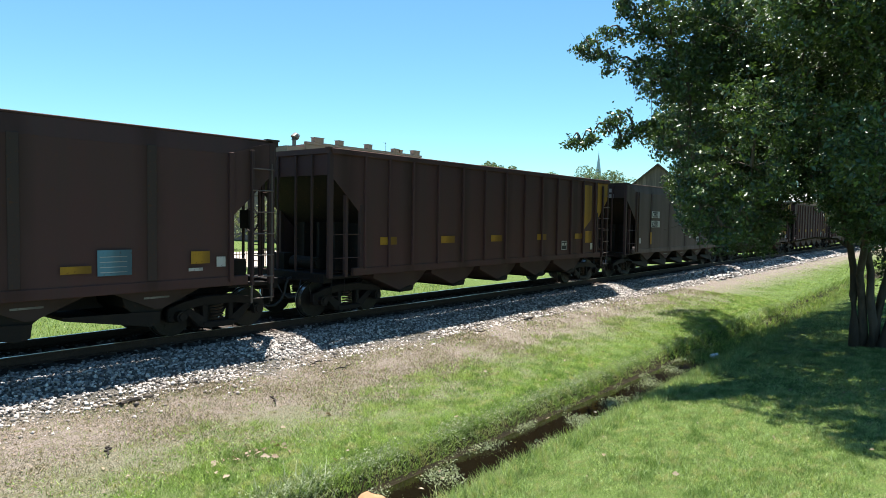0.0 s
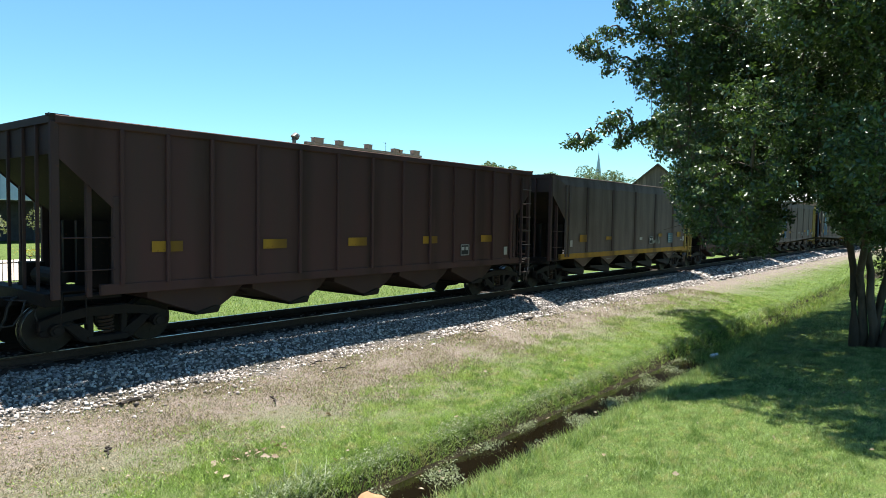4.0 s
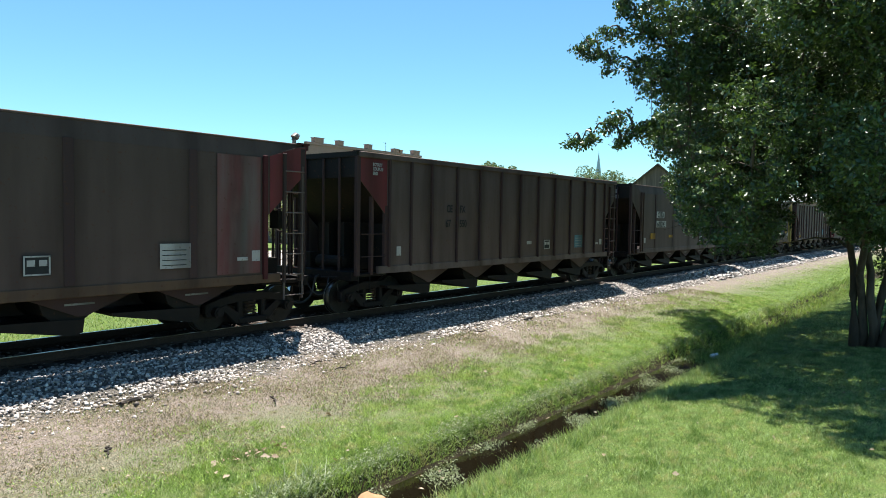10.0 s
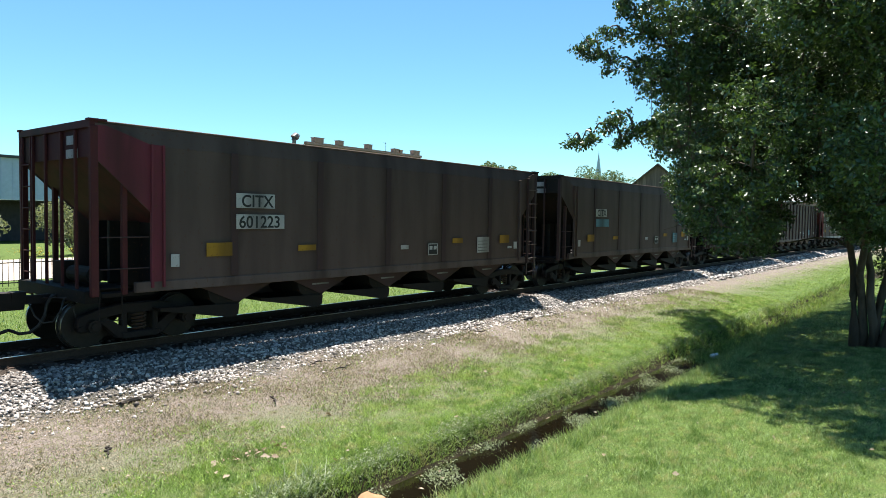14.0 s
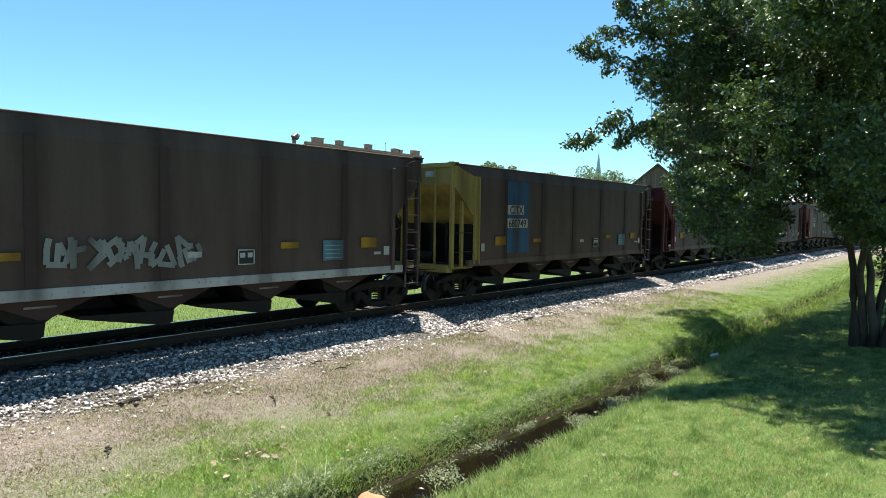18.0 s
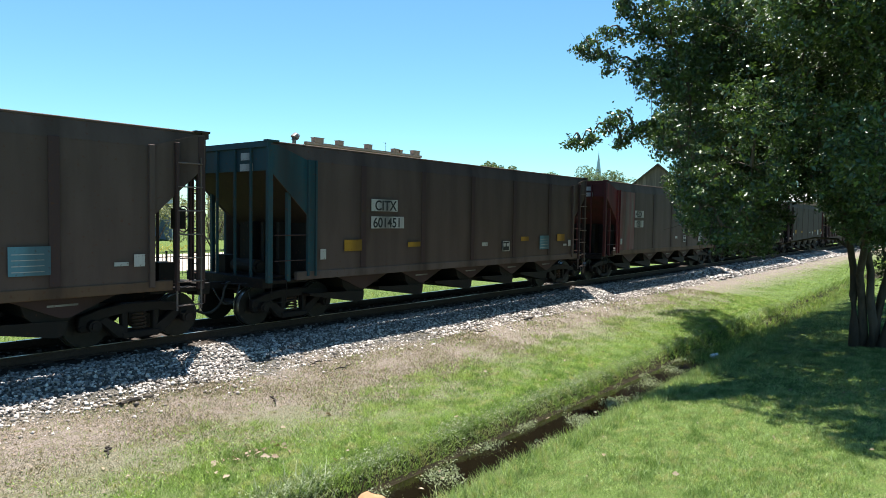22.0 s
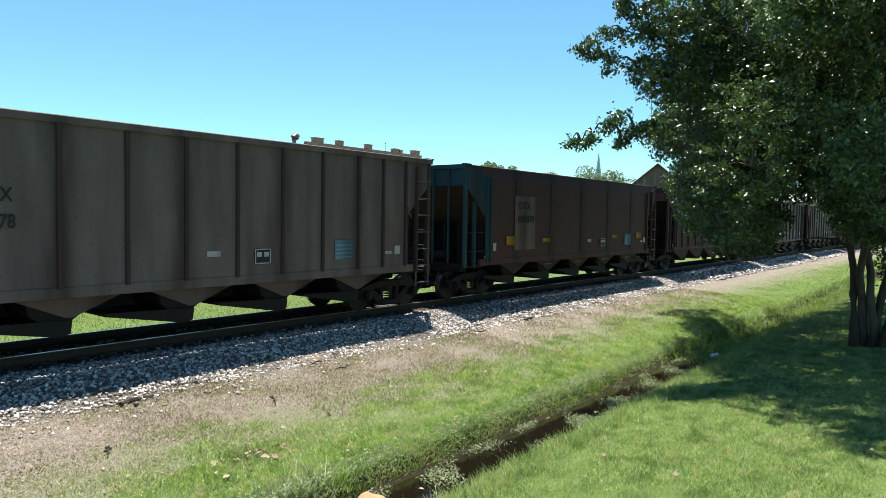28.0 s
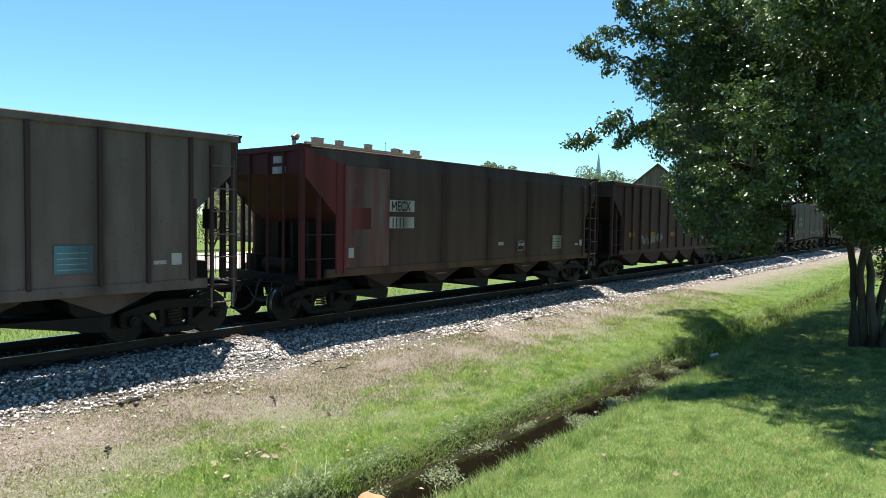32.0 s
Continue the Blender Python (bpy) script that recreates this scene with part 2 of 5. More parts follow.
def water_material():
    m, n, l, b = material("ditch_water")
    b.inputs["Base Color"].default_value = (0.005, 0.004, 0.002, 1)
    b.inputs["Roughness"].default_value = 0.05
    b.inputs["IOR"].default_value = 1.33
    bumped(n, l, b, noise_of(n, l, 9, 3), 0.15, 0.01)
    return m


MATS["water"] = water_material()


# ---- mesh helpers ----
def box(bm, x0, x1, y0, y1, z0, z1):
    vs = [bm.verts.new((x, y, z)) for x in (x0, x1) for y in (y0, y1) for z in (z0, z1)]
    for f in ((0, 1, 3, 2), (4, 6, 7, 5), (0, 4, 5, 1), (2, 3, 7, 6), (0, 2, 6, 4), (1, 5, 7, 3)):
        bm.faces.new([vs[i] for i in f])
    return bm


def prism(bm, outline, y0, y1):
    """An outline in x, z drawn through from y0 to y1."""
    a = [bm.verts.new((x, y0, z)) for x, z in outline]
    c = [bm.verts.new((x, y1, z)) for x, z in outline]
    bm.faces.new(a)
    bm.faces.new(c[::-1])
    for i in range(len(a)):
        j = (i + 1) % len(a)
        bm.faces.new((a[j], a[i], c[i], c[j]))
    return bm


def upright(bm, outline, z0, z1):
    """An outline in x, y drawn up from z0 to z1."""
    a = [bm.verts.new((x, y, z0)) for x, y in outline]
    c = [bm.verts.new((x, y, z1)) for x, y in outline]
    bm.faces.new(a)
    bm.faces.new(c[::-1])
    for i in range(len(a)):
        j = (i + 1) % len(a)
        bm.faces.new((a[j], a[i], c[i], c[j]))
    return bm


def rod(bm, p, q, r, sides=8, r2=None):
    p, q = Vector(p), Vector(q)
    t = (q - p).to_track_quat("Z", "Y").to_matrix()
    r2 = r if r2 is None else r2
    rings = []
    for c, rr in ((p, r), (q, r2)):
        rings.append([bm.verts.new(c + t @ Vector((rr * math.cos(2 * math.pi * i / sides), rr * math.sin(2 * math.pi * i / sides), 0))) for i in range(sides)])
    for i in range(sides):
        j = (i + 1) % sides
        bm.faces.new((rings[0][i], rings[0][j], rings[1][j], rings[1][i]))
    bm.faces.new(rings[0][::-1])
    bm.faces.new(rings[1])
    return bm


def tube(bm, pts, radii, sides=8):
    pts = [Vector(p) for p in pts]
    if isinstance(radii, (int, float)):
        radii = [radii] * len(pts)
    last = None
    for k, p in enumerate(pts):
        d = pts[min(k + 1, len(pts) - 1)] - pts[max(k - 1, 0)]
        t = d.to_track_quat("Z", "Y").to_matrix()
        ring = [bm.verts.new(p + t @ Vector((radii[k] * math.cos(2 * math.pi * i / sides), radii[k] * math.sin(2 * math.pi * i / sides), 0))) for i in range(sides)]
        if last:
            for i in range(sides):
                j = (i + 1) % sides
                bm.faces.new((last[i], last[j], ring[j], ring[i]))
        else:
            bm.faces.new(ring[::-1])
        last = ring
    bm.faces.new(last)
    return bm


def finish(bm, name, mat=None, smooth=False, bevel=0.0):
    if bevel:
        bmesh.ops.bevel(bm, geom=list(bm.edges), offset=bevel, segments=1, affect="EDGES", clamp_overlap=True)
    bmesh.ops.recalc_face_normals(bm, faces=bm.faces)
    me = bpy.data.meshes.new(name)
    bm.to_mesh(me)
    bm.free()
    if smooth:
        me.shade_smooth()
    if mat:
        me.materials.append(MATS[mat])
    return me


def put(name, me, parent=None, at=(0, 0, 0), mat=None, label=""):
    """An object on a mesh; mat overrides the mesh's material on this object alone."""
    ob = new(name, me)
    ob.location = at
    if parent:
        ob.parent = parent
    if mat:
        if not me.materials:
            me.materials.append(None)
        ob.material_slots[0].link = "OBJECT"
        ob.material_slots[0].material = MATS[mat]
    if label:
        tagged(ob, label)
    return ob


def part(name, bm, mat, parent, label="", smooth=False, bevel=0.0, at=(0, 0, 0)):
    return put(name, finish(bm, name, mat, smooth, bevel), parent, at, None, label)


def empty(name, at=(0, 0, 0)):
    ob = new(name)
    ob.location = at
    ob.empty_display_size = 0.3
    return ob


def array_mesh(name, verts, faces, mat, smooth=False):
    """A mesh from numpy arrays: verts (n, 3), faces (m, k)."""
    me = bpy.data.meshes.new(name)
    k = faces.shape[1]
    me.vertices.add(len(verts))
    me.vertices.foreach_set("co", np.ascontiguousarray(verts, dtype=np.float32).ravel())
    me.loops.add(faces.size)
    me.loops.foreach_set("vertex_index", np.ascontiguousarray(faces, dtype=np.int32).ravel())
    me.polygons.add(len(faces))
    me.polygons.foreach_set("loop_start", np.arange(0, faces.size, k, dtype=np.int32))
    me.update(calc_edges=True)
    me.validate()
    if smooth:
        me.shade_smooth()
    me.materials.append(MATS[mat])
    return me


# ---- ground ----
PROFILE = ((-400, -0.45), (-6, -0.30), (0, -0.36), (3.2, -0.56), (4.3, -0.68), (4.75, -0.80), (5.0, -1.06), (5.95, -1.08),
           (6.15, -0.80), (6.5, -0.70), (7.5, -0.66), (9.6, -0.56), (10.6, -0.50), (11.5, -0.24), (11.9, -0.19), (15.05, -0.19),
           (15.5, -0.24), (16.4, -0.52), (19, -0.60), (60, -0.60), (400, -0.6), (2500, -0.6))


def ground_z(x, y):
    for (a, za), (c, zc) in zip(PROFILE, PROFILE[1:]):
        if a <= y <= c:
            z = za + (zc - za) * (y - a) / (c - a)
            break
    else:
        z = -0.6
    if -3 < y < 11.2 and -5 < x < 130:
        z += 0.03 * noise.noise(Vector((x * 0.7, y * 0.9, 0))) + 0.012 * noise.noise(Vector((x * 3, y * 3, 4)))
    return z


def ground():
    xs = [-2500, -600, -120, -40, -15] + [-8 + 0.3 * i for i in range(160)] + [40 + 1.5 * i for i in range(60)] + [135, 160, 220, 350, 700, 1500, 3000]
    ys = [-2500, -600, -100, -20, -8] + [-5 + 0.5 * i for i in range(10)] + [0.2 * i for i in range(15, 60)] + [0.4 * i for i in range(2, 7)]
    ys += [0.0, 0.4, 4.75, 5.05, 5.75, 11.5, 11.9, 15.05, 15.5, 16.4, 19, 22, 26, 30, 40, 60, 90, 150, 400, 1000, 2500]
    ys = sorted(set(round(y, 3) for y in ys))
    verts = [(x, y, ground_z(x, y)) for x in xs for y in ys]
    w = len(ys)
    faces = [(i * w + j, (i + 1) * w + j, (i + 1) * w + j + 1, i * w + j + 1) for i in range(len(xs) - 1) for j in range(w - 1)]
    me = array_mesh("ground", np.array(verts), np.array(faces), "ground", True)
    tagged(new("ground", me), "grassy ground with a brown gravelly strip and ballast bed", "ground", kind="structure")
    bm = bmesh.new()
    box(bm, -6, 17.2, 4.9, 5.85, -1.3, -1.02)
    tagged(part("water", bm, "water", None), "shallow dark water standing in the drainage ditch", "water", kind="structure")


ground()


def track():
    """Rails with head, web and foot, ties and tie plates."""
    for side, nm in ((-1, "rail"), (1, "rail")):
        y = YC + side * 0.755
        root = tagged(empty(nm, (0, y, 0)), "rusty steel rail with a polished running surface", "rail", "rails of the track", "structure")
        bm = bmesh.new()
        half = ((-0.066, -0.17), (0.066, -0.17), (0.066, -0.155), (0.012, -0.135), (0.010, -0.045), (0.036, -0.035), (0.036, -0.004), (-0.036, -0.004), (-0.036, -0.035), (-0.010, -0.045), (-0.012, -0.135), (-0.066, -0.155))
        a = [bm.verts.new((-60, py, pz)) for py, pz in half]
        c = [bm.verts.new((260, py, pz)) for py, pz in half]
        bm.faces.new(a)
        bm.faces.new(c[::-1])
        for i in range(len(a)):
            j = (i + 1) % len(a)
            bm.faces.new((a[i], a[j], c[j], c[i]))
        part("rail_body", bm, "rail", root)
        bm = bmesh.new()
        box(bm, -60, 260, -0.030, 0.030, -0.004, 0.0)
        part("running_surface", bm, "railtop", root, "bright polished steel running surface")
    bm = bmesh.new()
    box(bm, -0.115, 0.115, -1.3, 1.3, -0.37, -0.172)
    tie = finish(bm, "tie", "tie", bevel=0.012)
    bm = bmesh.new()
    for s in (-1, 1):
        box(bm, -0.09, 0.09, s * 0.755 - 0.18, s * 0.755 + 0.18, -0.176, -0.158)
        for dx in (-0.06, 0.06):
            for dy in (-0.085, 0.085):
                box(bm, dx - 0.012, dx + 0.012, s * 0.755 + dy - 0.012, s * 0.755 + dy + 0.012, -0.17, -0.138)
    plate = finish(bm, "tie_plate", "rail")
    for i in range(190):
        x = -8 + 0.53 * i
        ob = put("tie", tie, None, (x + random.uniform(-0.03, 0.03), YC + random.uniform(-0.05, 0.05), 0))
        tagged(ob, "dark creosoted wooden railway tie set in ballast", "railway tie", "ties of the track", "structure")
        put("tie_plate", plate, ob)


track()


# ---- background beyond the train ----
def shrub(at, w, d, h, mat, label, count=700, leaf=0.09, name="shrub", cat="shrub", trunk=0.0):
    root = tagged(empty(name, at), label, cat)
    rng = np.random.default_rng(int(abs(at[0]) * 13 + abs(at[1]) * 7))
    bm = bmesh.new()
    tops = []
    for i in range(5):
        a = i * 1.26 + rng.uniform(-0.3, 0.3)
        tip = Vector((math.cos(a) * w * 0.3, math.sin(a) * d * 0.3, trunk + (h - trunk) * rng.uniform(0.45, 0.75)))
        tube(bm, [(0, 0, -0.1), (0, 0, max(trunk * 0.8, 0.05)), tip * 0.6 + Vector((0, 0, trunk * 0.4)), tip], [0.012 * h + 0.02, 0.012 * h + 0.015, 0.006 * h + 0.01, 0.006], 5)
    part("trunk", bm, "bark", root)
    # lobes of leaves round the limb tips
    lobes = [(rng.uniform(-0.36, 0.36) * w, rng.uniform(-0.36, 0.36) * d, trunk + (h - trunk) * rng.uniform(0.25, 0.8)) for _ in range(16)]
    pts = []
    for q in range(count):
        lx, ly, lz = lobes[q % 16]
        v = rng.normal(size=3)
        v /= np.linalg.norm(v)
        rr = rng.uniform(0.5, 1) ** 0.5 * 0.2
        pts.append((lx + v[0] * rr * w, ly + v[1] * rr * d, max(trunk * 0.8 + 0.02, lz + v[2] * rr * (h - trunk))))
    part_leaves("crown", np.array(pts), leaf, mat, root, rng)
    return root


def leaf_cards(pts, size, rng, droop=0.3):
    """Folded leaves, two triangles each side of the midrib, at the given places."""
    n = len(pts)
    axis = rng.normal(size=(n, 3))
    axis[:, 2] -= droop
    axis /= np.linalg.norm(axis, axis=1)[:, None]
    other = rng.normal(size=(n, 3))
    side = np.cross(axis, other)
    side /= np.linalg.norm(side, axis=1)[:, None]
    nrm = np.cross(axis, side)
    s = (size * rng.uniform(0.65, 1.3, size=n))[:, None]
    base = pts - axis * s * 0.5
    tip = pts + axis * s * 0.5
    l = pts + side * s * 0.26 + nrm * s * 0.08
    r = pts - side * s * 0.26 + nrm * s * 0.08
    verts = np.stack([base, l, tip, r], axis=1).reshape(-1, 3)
    i = np.arange(n)[:, None] * 4
    faces = np.concatenate([i + np.array([[0, 1, 2]]), i + np.array([[0, 2, 3]])], axis=0)
    return verts, faces


def part_leaves(name, pts, size, mat, parent, rng, label=""):
    v, f = leaf_cards(pts, size, rng)
    ob = put(name, array_mesh(name, v, f, mat), parent, (0, 0, 0), None, label)
    return tagged(ob, kind="stuff")


def iron_fence():
    root = tagged(empty("iron_fence", (0, 30.0, -0.6)), "black iron picket fence along the far lawn", "fence")
    bm = bmesh.new()
    for z in (0.18, 0.98):
        box(bm, 2, 34, -0.015, 0.015, z, z + 0.04)
    part("rail", bm, "iron", root)
    bm = bmesh.new()
    box(bm, -0.01, 0.01, -0.01, 0.01, 0.06, 1.15)
    picket = finish(bm, "picket", "iron")
    bm = bmesh.new()
    box(bm, -0.035, 0.035, -0.035, 0.035, -0.05, 1.25)
    box(bm, -0.045, 0.045, -0.045, 0.045, 1.25, 1.29)
    post = finish(bm, "post", "iron")
    for i in range(160):
        x = 2 + 0.2 * i
        put("post" if i % 12 == 0 else "picket", post if i % 12 == 0 else picket, root, (x, 0, 0))


iron_fence()


def flat_box(name, label, cat, mat, dims, kind="structure"):
    bm = bmesh.new()
    box(bm, *dims)
    return tagged(part(name, bm, mat, None), label, cat, kind=kind)


flat_box("road", "sunlit pale concrete street behind the fence", "road", "concrete", (-60, 130, 33.0, 47.0, -0.9, -0.575))


def blue_building():
    root = tagged(empty("warehouse", (0, 72, -0.6)), "long blue-grey metal warehouse with a dark open loading side", "building")
    bm = bmesh.new()
    box(bm, -30, 40.5, 0.0, 0.3, 4.1, 8.05)
    w = part("upper_wall", bm, "bluewall", root)
    bm = bmesh.new()
    for i in range(70):
        box(bm, -30 + i * 1.0, -29.94 + i * 1.0, -0.04, -0.003, 4.1, 8.0)
    part("siding_rib", bm, "bluewall", w)
    bm = bmesh.new()
    box(bm, -30.2, 40.7, -0.3, 26, 8.06, 8.3)
    part("roof", bm, "darkwall", root)
    bm = bmesh.new()
    box(bm, -30, 40.5, 5.0, 5.3, 0, 4.08)
    part("recessed_wall", bm, "darkwall", root)
    bm = bmesh.new()
    box(bm, 40.2, 40.5, 0.31, 26, 0, 8.05)
    part("end_wall", bm, "bluewall", root)
    bm = bmesh.new()
    box(bm, -30, 40.1, 0.4, 4.9, 4.0, 4.09)
    part("soffit", bm, "darkwall", root)
    for i in range(12):
        bm = bmesh.new()
        rod(bm, (-28 + i * 6, 0.4, 0), (-28 + i * 6, 0.4, 4.05), 0.1)
        part("column", bm, "darkwall", root)
    for i in range(6):
        bm = bmesh.new()
        box(bm, -26 + i * 11, -23 + i * 11, 4.9, 4.98, 0.9, 2.6)
        part("window", bm, "glass", root)
    bm = bmesh.new()
    box(bm, 30.2, 33.8, -0.08, -0.005, 4.5, 6.6)
    part("wall_sign", bm, "darkwall", root, "dark framed panel on the blue siding")


blue_building()


def tan_building():
    """Long flat-roofed hall; only its parapet with blocks shows over the train."""
    root = tagged(empty("brick_hall", (0, 60, -0.6)), "long tan masonry hall with a parapet and roof blocks", "building")
    bm = bmesh.new()
    box(bm, 49.5, 69.2, 0, 16, 0, 11.1)
    part("wall", bm, "tan", root)
    bm = bmesh.new()
    box(bm, 49.4, 69.3, -0.12, 0.35, 11.11, 11.4)
    part("parapet", bm, "tan", root)
    for x, w, h in ((50.6, 1.3, 0.5), (54.2, 0.8, 0.5), (59.0, 0.8, 0.5), (63.8, 0.9, 0.4), (64.9, 0.5, 0.32), (67.6, 1.2, 0.5)):
        bm = bmesh.new()
        box(bm, x, x + w, -0.16, 0.5, 11.41, 11.41 + h)
        box(bm, x - 0.06, x + w + 0.06, -0.22, 0.56, 11.41 + h, 11.48 + h)
        part("parapet_block", bm, "tan", root)
    bm = bmesh.new()
    rod(bm, (48.4, 0.8, 10.7), (48.4, 0.8, 11.6), 0.22)
    tube(bm, [(48.4, 0.8, 11.5), (48.4, 0.8, 11.8), (48.6, 0.8, 11.95), (48.9, 0.8, 11.9)], [0.36, 0.42, 0.42, 0.36], 10)
    part("roof_vent", bm, "vent", root, "galvanised roof ventilator")
    bm = bmesh.new()
    box(bm, 47.0, 49.49, 0.3, 16, 0, 10.75)
    part("side_wing", bm, "tan", root)
    bm = bmesh.new()
    rod(bm, (63.4, 1, 10.8), (63.4, 1, 12.7), 0.03, 5)
    rod(bm, (62.9, 1, 12.6), (63.5, 1, 12.5), 0.02, 5)
    part("aerial", bm, "iron", root)
    for i in range(6):
        bm = bmesh.new()
        box(bm, 50.6 + i * 3.1, 52.2 + i * 3.1, -0.06, -0.005, 1.2, 3.2)
        part("window", bm, "glass", root)


tan_building()


def barn():
    root = tagged(empty("barn", (66.5, 26.0, -0.6)), "weathered grey board barn with a rusty tin roof", "barn")
    root.rotation_euler = (0, 0, math.radians(-67))
    w, e, a, d = 3.4, 5.9, 8.7, 12
    bm = bmesh.new()
    prism(bm, ((-w, 0), (w, 0), (w, e), (0, a), (-w, e)), 0, d)
    part("wall", bm, "barnwood", root)
    bm = bmesh.new()
    box(bm, -0.02, 0.02, -0.035, -0.005, 0, 1)
    strip = finish(bm, "batten", "barnwood")
    for i in range(17):
        x = -w + 0.2 + i * 0.4
        ob = put("batten", strip, root, (x, 0, 0))
        ob.scale = (1, 1, e + (a - e) * (1 - abs(x) / w) - 0.05)
    for s in (-1, 1):
        bm = bmesh.new()
        prism(bm, ((0, a + 0.02), (s * (w + 0.5), e - 0.42), (s * (w + 0.5), e - 0.30), (0, a + 0.16)), -0.45, d + 0.4)
        part("roof", bm, "tin", root)
    return root


barn()


def white_shed():
    root = tagged(empty("white_shed", (78.6, 27.2, -0.6)), "low building with a bright white metal roof", "building")
    bm = bmesh.new()
    box(bm, -1, 7, -4, 0.4, 0, 6.4)
    part("wall", bm, "tan", root)
    bm = bmesh.new()
    prism(bm, ((-1.3, 6.4), (7.3, 6.4), (7.3, 6.6), (3.5, 9.0), (-1.3, 6.6)), -4.3, 0.7)
    part("roof", bm, "whiteroof", root)


white_shed()


def steeple():
    root = tagged(empty("church_steeple", (224.6, 109.7, -0.6)), "slender pale church spire rising behind far trees", "steeple")
    bm = bmesh.new()
    box(bm, -2.2, 2.2, -2.2, 2.2, 0, 15.5)
    part("tower", bm, "spire", root)
    bm = bmesh.new()
    rod(bm, (0, 0, 15.5), (0, 0, 27.3), 1.6, 8, 0.05)
    part("spire", bm, "spire", root)
    bm = bmesh.new()
    rod(bm, (0, 0, 27.3), (0, 0, 28.2), 0.06, 5)
    part("finial", bm, "spire", root)


steeple()

for at, w, h in (((196, 101, -0.6), 14, 20.5), ((203, 92, -0.6), 13, 19.4), ((186, 104, -0.6), 12, 18.0), ((150, 98, -0.6), 9, 17.2), ((146, 102, -0.6), 7, 18.6)):
    shrub(at, w, w, h, "fargreen", "distant leafy tree behind the railway", 4600, 0.62, "tree", "tree", h * 0.35)
for at, w, h in (((13.8, 50.5, -0.6), 6.0, 3.4), ((20.5, 50, -0.6), 5.0, 4.6), ((8.6, 51, -0.6), 5, 2.4), ((26.5, 50.6, -0.6), 6, 4.6), ((32, 51, -0.6), 6.5, 5.8), ((38.5, 50.5, -0.6), 7, 6.2), ((45, 50.8, -0.6), 7, 6.4)):
    shrub(at, w, 3.0, h, "shrub", "loose grey-green shrub beside the street", 4200, 0.19)
for at in ((17, 48.2, -0.58), (20, 48.2, -0.58), (23.2, 48.3, -0.58), (27, 48.2, -0.58)):
    shrub(at, 2.8, 0.8, 0.8, "flower", "low bed of yellow flowers", 260, 0.1, "flower_bed", "flowers")


def parked_car():
    root = tagged(empty("parked_car", (38.4, 41.5, -0.575)), "white parked car on the street behind the fence", "car")
    bm = bmesh.new()
    prism(bm, ((-2.2, 0.3), (2.2, 0.3), (2.25, 0.7), (1.3, 0.92), (0.8, 1.42), (-0.9, 1.45), (-1.7, 0.98), (-2.2, 0.9)), -0.85, 0.85)
    part("body", bm, "carwhite", root, bevel=0.06)
    for s in (-1, 1):
        bm = bmesh.new()
        prism(bm, ((-1.3, 0.96), (1.05, 0.96), (0.7, 1.34), (-0.85, 1.36)), s * 0.855, s * 0.865)
        part("side_window", bm, "glass", root)
    for x in (-1.4, 1.4):
        for s in (-1, 1):
            bm = bmesh.new()
            rod(bm, (x, s * 0.68, 0.32), (x, s * 0.88, 0.32), 0.32, 18)
            part("wheel", bm, "hose", root)


parked_car()


def far_hall():
    root = tagged(empty("far_hall", (138.5, 17.5, -0.6)), "far low hall with a pale metal roof", "building")
    bm = bmesh.new()
    box(bm, -3, 3, 2, 12, 0, 6.9)
    part("wall", bm, "tan", root)
    bm = bmesh.new()
    prism(bm, ((-3.3, 6.9), (3.3, 6.9), (3.3, 7.1), (0, 8.6), (-3.3, 7.1)), 1.7, 12.3)
    part("roof", bm, "whiteroof", root)


far_hall()


def street_lamp(at):
    root = tagged(empty("street_lamp", at), "dark street lamp post with a white globe", "lamp")
    bm = bmesh.new()
    rod(bm, (0, 0, 0), (0, 0, 0.5), 0.13, 10, 0.09)
    rod(bm, (0, 0, 0.5), (0, 0, 5.2), 0.055, 8, 0.045)
    part("pole", bm, "iron", root)
    bm = bmesh.new()
    bmesh.ops.create_uvsphere(bm, u_segments=16, v_segments=10, radius=0.24, matrix=Matrix.Translation((0, 0, 5.45)))
    part("globe", bm, "carwhite", root, "white glass globe", smooth=True)
    bm = bmesh.new()
    rod(bm, (0, 0, 5.17), (0, 0, 5.25), 0.12, 10)
    part("collar", bm, "iron", root)


street_lamp((11.9, 43.4, -0.575))


def mast():
    bm = bmesh.new()
    rod(bm, (0, 0, 0), (0, 0, 2.6), 0.05, 6)
    ob = part("roof_mast", bm, "iron", None, at=(32.6, 73.5, 7.70))
    tagged(ob, "thin metal mast on the warehouse roof", "mast")


mast()


# ---- the coal train ----
LB = 14.55           # body length
HW = 1.58            # half width
ZT = 4.05            # top chord
ZS = 1.08            # bottom of the side sheets
CUT, TAIL = 1.0, 1.07   # open lengths of the side at the leading and the trailing end
SEAMS = (2.755, 5.015, 7.275, 9.535, 11.795)
RIBS_LONG = (1.06, 1.90, 2.80, 3.85, 4.95, 6.05, 7.17, 8.28, 9.37, 10.42, 11.40, 12.34, 13.30)
RIBX = (1.06, 1.90, 2.755, 3.885, 5.015, 6.145, 7.275, 8.405, 9.535, 10.665, 11.795, 12.65, 13.49)
BAYS = (3.0, 5.28, 7.56, 9.84, 12.05)
TRUCKS = (1.05, LB - 1.05)


